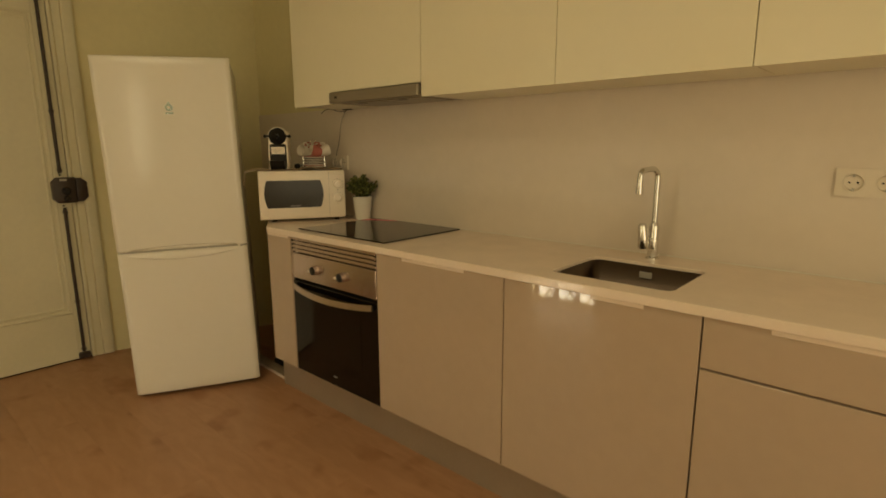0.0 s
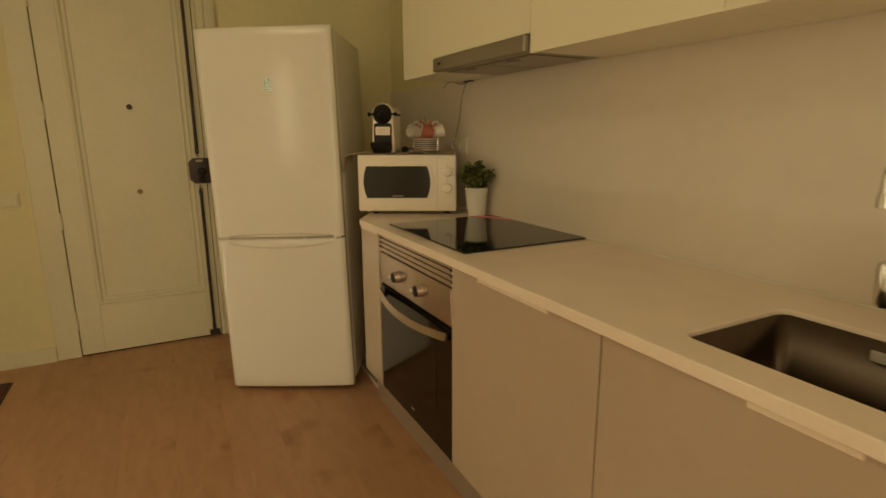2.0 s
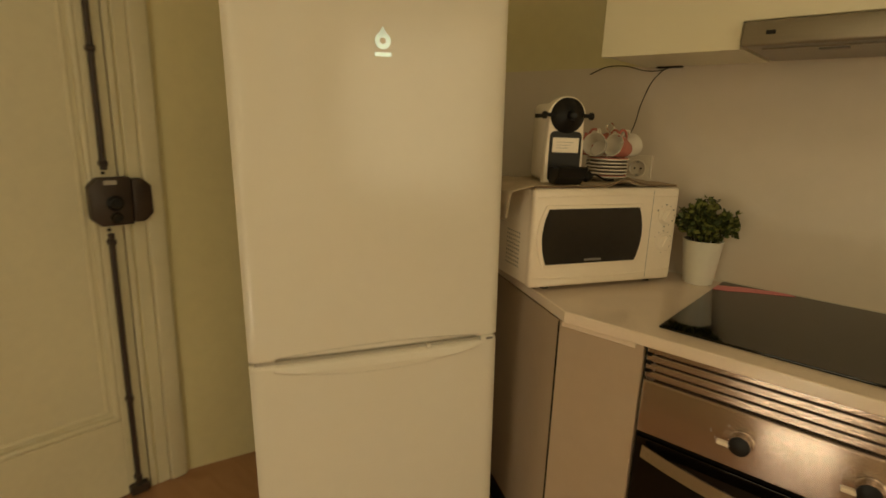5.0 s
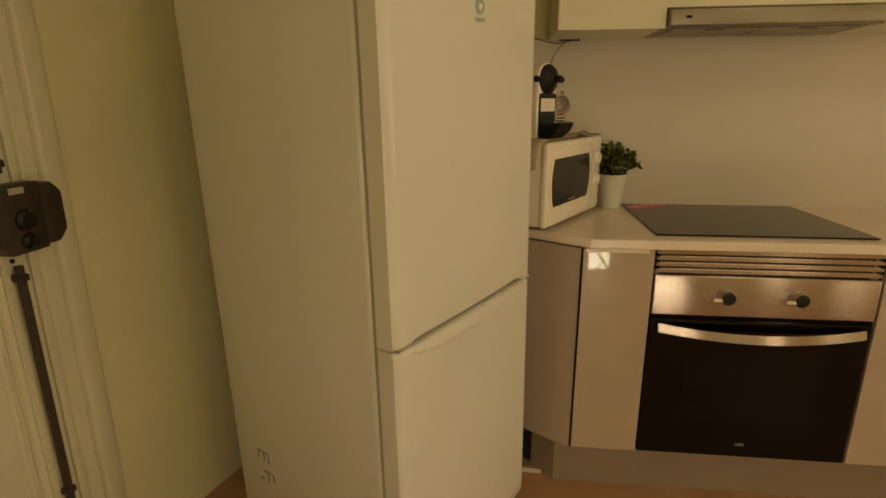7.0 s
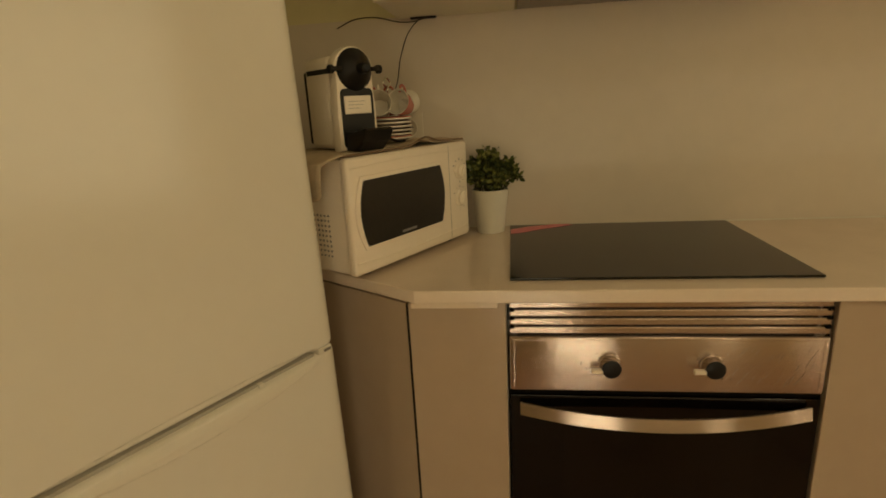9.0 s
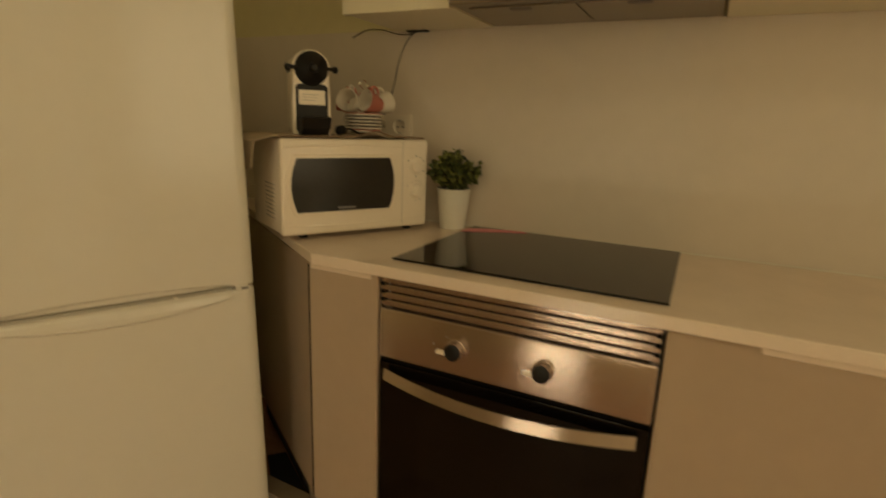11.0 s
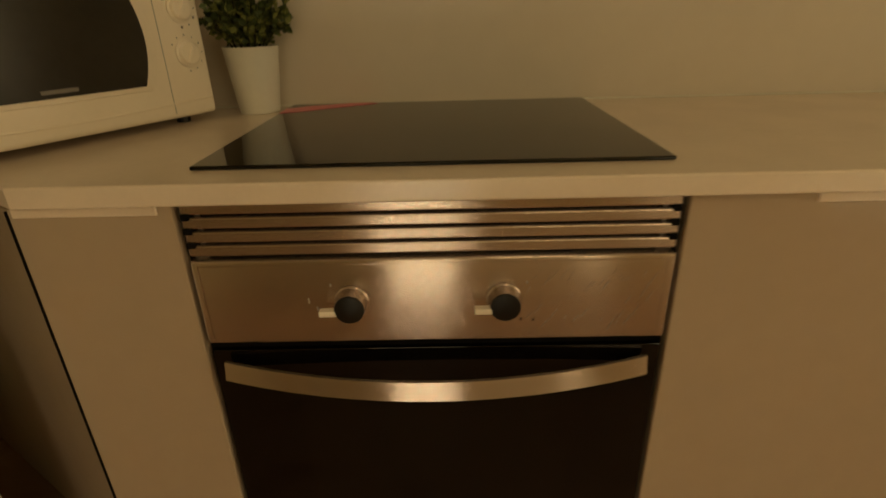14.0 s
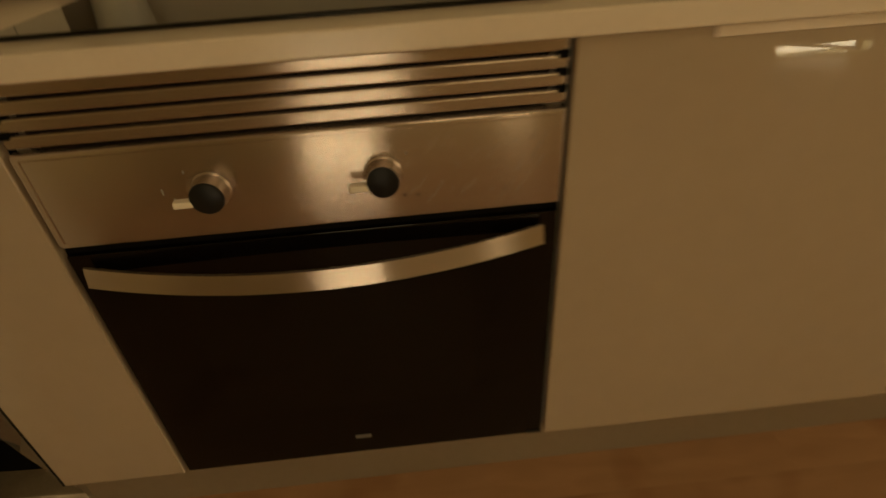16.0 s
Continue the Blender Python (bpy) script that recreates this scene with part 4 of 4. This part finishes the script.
part("top_loop", tube(smooth_path([(0, 0, 0.128), (-0.012, 0, 0.142), (0, 0, 0.154), (0.012, 0, 0.142), (0, 0, 0.128)], 5), 0.002, 6), M_CHROME, rack, "", True)

saucer_first = None
for k in range(6):
    prof = [(0.0, 0.0), (0.034, 0.0), (0.0545, 0.0028), (0.0558, 0.0040), (0.0556, 0.0068), (0.052, 0.0066), (0.034, 0.0045), (0.0, 0.0040)]
    m = MW @ pose(CUP_X + 0.0015 * ((k * 7) % 3 - 1), CUP_Y + 0.001 * ((k * 5) % 3 - 1), MW_TOP + 0.0135 + k * 0.0092)
    s = thing("saucer", m, "white saucer with coloured underside in a stack", "saucer", "saucers in the stack")
    part("dish", lathe(prof, 32, close=False), M_CERAMIC, s, smooth=True)
    rim_m = M_RED if k in (0, 5) else M_BROWN
    part("rim_band", tube([(0.0530 * math.cos(2 * math.pi * i / 32), 0.0530 * math.sin(2 * math.pi * i / 32), 0.0080) for i in range(33)], 0.0013, 6), rim_m, s, "dark glazed band", True)

CUPS = ((-0.056, -0.020, -50, M_CERAMIC), (-0.002, -0.040, -76, M_RED), (0.064, -0.006, 105, M_CERAMIC), (0.034, 0.046, 190, M_RED), (-0.038, 0.046, 235, M_RED))
for x, y, a, mat in CUPS:
    m = MW @ pose(CUP_X + x, CUP_Y + y, MW_TOP + 0.097, 0, 0, a) @ pose(0, 0.012, 0, 76, 0, 0)
    cup = thing("espresso_cup", m, "red espresso cup with white inside hanging on the rack" if mat is M_RED else "white glazed espresso cup hanging on the rack", "cup", "cups on the rack")
    part("bowl", turned(cup_mesh(), pose(0, 0, -0.028)), mat, cup, smooth=True)
    if mat is M_RED:
        part("inside", turned(lathe([(0.0, 0.0056), (0.019, 0.0066), (0.0265, 0.030), (0.0288, 0.0563), (0.0313, 0.0566)], 24, close=False), pose(0, 0, -0.028)), M_CERAMIC, cup, "white glazed inside", True)
    part("handle", tube(smooth_path([(0, 0.026, 0.016), (0, 0.042, 0.012), (0, 0.045, -0.004), (0, 0.034, -0.014), (0, 0.024, -0.016)], 4), 0.0032, 8), mat, cup, "", True)


# ---- plant ----
def plant():
    p = thing("potted_plant", pose(-2.088, 1.964, COUNTER_Z), "small artificial green plant in a white pot", "plant")
    part("pot", lathe([(0.036, 0), (0.038, 0.002), (0.051, 0.118), (0.052, 0.122), (0.048, 0.122), (0.045, 0.10), (0.0, 0.098)], 36, close=False), M_POT, p, "tapered white glazed pot", True)
    part("soil", lathe([(0.045, 0.099), (0.044, 0.106), (0.02, 0.112), (0.004, 0.113)], 24), M_SOIL, p)
    rnd = random.Random(11)
    stems, dark, pale = bmesh.new(), bmesh.new(), bmesh.new()

    def leaf(bm, c, d, size):
        d = d.normalized()
        side = d.cross(Vector((rnd.uniform(-1, 1), rnd.uniform(-1, 1), rnd.uniform(-1, 1)))).normalized()
        up = side.cross(d)
        pts = [c, c + d * size * 0.5 + side * size * 0.34 + up * size * 0.08, c + d * size + up * -size * 0.06, c + d * size * 0.5 - side * size * 0.34 + up * size * 0.08, c + d * size * 0.5 - up * size * 0.03]
        v = [bm.verts.new(q) for q in pts]
        for t in ((0, 1, 4), (1, 2, 4), (2, 3, 4), (3, 0, 4)):
            bm.faces.new([v[i] for i in t])

    for k in range(66):
        a, lean = rnd.uniform(0, 2 * math.pi), rnd.uniform(0.05, 1.0) ** 0.7
        top = Vector((0.086 * lean * math.cos(a) + 0.004, 0.082 * lean * math.sin(a), 0.120 + rnd.uniform(0.055, 0.115) * (1.15 - 0.55 * lean)))
        if top.y > 0.052:
            top.y = 0.052
        root = Vector((0.028 * lean * math.cos(a), 0.028 * lean * math.sin(a), 0.108))
        mid = (root + top) / 2 + Vector((0, 0, 0.012))
        path = smooth_path([root, mid, top], 4)
        tube(path, 0.0011, 4, stems)
        for i, q in enumerate(path[2:]):
            for _ in range(3 if i < 5 else 6):
                d = Vector((rnd.uniform(-1, 1), rnd.uniform(-1, 1), rnd.uniform(-0.35, 0.9)))
                leaf(pale if rnd.random() < 0.40 else dark, q + Vector((0, 0, rnd.uniform(-0.004, 0.004))), d, rnd.uniform(0.011, 0.021))
    for bm in (dark, pale):
        for v in bm.verts:
            v.co.y = min(v.co.y, 0.062)
    tagged(part("stems", stems, M_SOIL, p), kind="stuff")
    tagged(part("dark_foliage", dark, M_LEAF, p, "small dark green plastic leaves"), kind="stuff")
    tagged(part("pale_foliage", pale, M_LEAF_LIGHT, p, "paler yellow-green leaf tips"), kind="stuff")


plant()


# ---- wall sockets ----
def double_socket(x, z):
    s = thing("double_socket", pose(x, YN - 0.0085, z), "white double round-pin wall socket on the splashback", "socket", "wall sockets")
    plate_bm = box(-0.078, -0.074, -0.009, 0.0, -0.039, 0.039)
    box(0.074, 0.078, -0.009, 0.0, -0.039, 0.039, bm=plate_bm)
    box(-0.074, 0.074, -0.009, 0.0, -0.039, -0.036, bm=plate_bm)
    box(-0.074, 0.074, -0.009, 0.0, 0.036, 0.039, bm=plate_bm)
    n = 32
    for dx in (-0.037, 0.037):
        ring = []
        for k in range(n):
            a = 2 * math.pi * k / n
            u, v = math.cos(a), math.sin(a)
            f = 1 / max(abs(u), abs(v))
            ring.append((plate_bm.verts.new((dx + 0.0235 * u, -0.0089, 0.0235 * v)), plate_bm.verts.new((dx + 0.037 * u * f, -0.0089, 0.0372 * v * f))))
        for p, q in zip(ring, ring[1:] + ring[:1]):
            plate_bm.faces.new((p[0], q[0], q[1], p[1]))
    part("frame_plate", plate_bm, M_SOCKET, s)
    for dx in (-0.037, 0.037):
        well = turned(lathe([(0.0262, 0.0), (0.0255, 0.0016), (0.0235, 0.0016), (0.0205, -0.0072), (0.0, -0.0072)], 32, close=False), pose(dx, -0.009, 0, 90, 0, 0))
        well = part("well", well, M_SOCKET, s, "round socket well", True)
        for hx in (-0.0095, 0.0095):
            part("pin_hole", turned(lathe([(0.0028, 0), (0.0028, 0.0008)], 10), pose(dx + hx, -0.0018, 0, 90, 0, 0)), M_DARK, well)
        for hz in (-0.019, 0.019):
            part("earth_clip", box(dx - 0.003, dx + 0.003, -0.0108, -0.002, hz - 0.003, hz + 0.003), M_SEAL, well)


double_socket(-2.352, 1.154)
double_socket(0.016, 1.136)

# ---- loose cables under the wall cabinet ----
cable = thing("hood_cable", pose(0, 0, 0), "thin dark cable hanging from the hood to the socket", "cable")
part("drop", tube(smooth_path([(-2.215, 2.015, 1.446), (-2.256, 2.016, 1.442), (-2.298, 2.017, 1.405), (-2.325, 2.018, 1.34), (-2.338, 2.018, 1.28), (-2.372, 2.016, 1.19)], 6), 0.0014, 6), M_BLACK, cable, "", True)
part("clip", box(-2.29, -2.22, 2.008, 2.0255, 1.4375, 1.4455, 0.002), M_BLACK, cable)
stub = thing("cable_stub", pose(0, 0, 0), "loose brown cable end sagging under the cabinet", "cable")
part("wire", tube(smooth_path([(-2.235, 2.014, 1.445), (-2.275, 2.010, 1.432), (-2.32, 2.008, 1.432), (-2.38, 2.008, 1.447), (-2.44, 2.010, 1.447), (-2.495, 2.016, 1.428)], 6), 0.0017, 6), M_BROWN, stub, "", True)

# ---- tall windows behind the camera ----
M_BLIND = material("warm_white_blind", (0.75, 0.68, 0.55), 0.8, vary=0.04)
for a, c in WINDOWS:
    first = a < -1
    gap = 0.25 if first else 0.075
    win = thing("window_1" if first else "window_2", pose(0, 0, 0), "tall narrow window with a drawn blind above a bright gap", "window", kind="structure")
    for p, q, r, s in ((a, a + 0.04, SILL, HEAD), (c - 0.04, c, SILL, HEAD), (a + 0.04, c - 0.04, SILL, SILL + 0.012), (a + 0.04, c - 0.04, HEAD - 0.05, HEAD), (a + 0.04, c - 0.04, gap, gap + 0.05)):
        part("window_frame", box(p, q, YS - 0.08, YS - 0.03, r, s, 0.003), M_TRIM, win, "cream painted frame bar")
    part("blind", box(a + 0.041, c - 0.041, YS - 0.055, YS - 0.045, gap + 0.05, HEAD - 0.05), M_BLIND, win, "drawn warm white blind")
    bays, foot = (3, -0.02) if first else (1, 0.0)
    step = (c - a - 0.08) / bays
    for k in range(bays + 1):
        x0 = a + 0.04 + k * step
        part("railing_post", tube([(x0, YS - 0.13, -0.10), (x0, YS - 0.13, gap + 0.03)], 0.019, 8), M_BLACK, win, "dark railing post")
        if k < bays:
            part("railing_bar", tube([(x0, YS - 0.13, gap), (x0 + step, YS - 0.13, foot)], 0.010, 6), M_BLACK, win, "dark slanting railing bar")
            if first:
                part("railing_bar", tube([(x0 + step * 0.35, YS - 0.13, foot), (x0 + step, YS - 0.13, gap * 0.7)], 0.007, 6), M_BLACK, win, "thin dark slanting railing bar")
win = thing("window_3", pose(0, 0, 0), "small narrow window with a drawn blind", "window", kind="structure")
x0, x1, z0, z1 = SMALL
for p, q, r, s in ((x0, x0 + 0.025, z0, z1), (x1 - 0.025, x1, z0, z1), (x0 + 0.025, x1 - 0.025, z0, z0 + 0.03), (x0 + 0.025, x1 - 0.025, z1 - 0.03, z1)):
    part("window_frame", box(p, q, YS - 0.08, YS - 0.03, r, s, 0.002), M_TRIM, win, "cream painted frame bar")
part("blind", box(x0 + 0.026, x1 - 0.026, YS - 0.055, YS - 0.045, z0 + 0.031, z1 - 0.031), M_BLIND, win, "drawn warm white blind")
# Unseen window added round the east fill light.
win = thing("added_window_east", pose(0, 0, 0), "added, unseen wide window with a drawn warm white blind", "window", kind="structure")
y0, y1, z0, z1 = EAST
for p, q, r, s in ((y0, y0 + 0.05, z0, z1), (y1 - 0.05, y1, z0, z1), (y0 + 0.05, y1 - 0.05, z0, z0 + 0.05), (y0 + 0.05, y1 - 0.05, z1 - 0.05, z1)):
    part("window_frame", box(XE + 0.03, XE + 0.08, p, q, r, s, 0.003), M_TRIM, win, "cream painted frame bar")
part("blind", box(XE + 0.045, XE + 0.055, y0 + 0.051, y1 - 0.051, z0 + 0.051, z1 - 0.051), M_BLIND, win, "drawn warm white blind")
M_DAY = glowing("daylight_backdrop", (1.0, 0.90, 0.68), 26.0)
for a, c in WINDOWS:
    tagged(part("backdrop", box(a - 0.3, c + 0.3, YS - 0.36, YS - 0.34, -0.5, 0.45), M_DAY), "bright daylight outside the window", "backdrop", kind="structure")

# ---- ceiling lamp, unseen, added to go with the top fill ----
lamp = thing("added_ceiling_lamp", pose(-1.05, -0.10, HIGH), "added, unseen large flat round opal ceiling lamp, lit", "lamp")
part("rose", lathe([(0.30, -0.03), (0.30, 0.0)], 32), M_WHITE, lamp, "", True)
part("shade", lathe([(0.10, -0.112), (0.38, -0.108), (0.41, -0.09), (0.40, -0.05), (0.30, -0.03)], 40), glowing("fill_lamp_glow", (1.0, 0.80, 0.50), 1.0), lamp, "glowing opal shade of the added lamp", True)

# ---- floor planks ----
PL, PW = 1.285, 0.193
plank_meshes = {}
row = 0
y = YS
while y < YN - 0.01:
    x = XW - (row * 0.43) % PL
    while x < XE:
        a, b, c = max(x, XW - 0.01), min(x + PL, XE + 0.01), min(PW, YN + 0.01 - y)
        size = (round(b - a, 3), round(c, 3))
        if b - a > 0.02:
            if size not in plank_meshes:
                ob = part("plank", box(0.0001, b - a - 0.0001, 0.0001, c - 0.0001, -0.009, 0.0, 0.0003, 1), M_LAMINATE, floor)
                plank_meshes[size] = ob.data
            else:
                ob = new("plank", plank_meshes[size])
                ob.parent = floor
            ob.location = (a, y, 0)
        x += PL
    y += PW
    row += 1
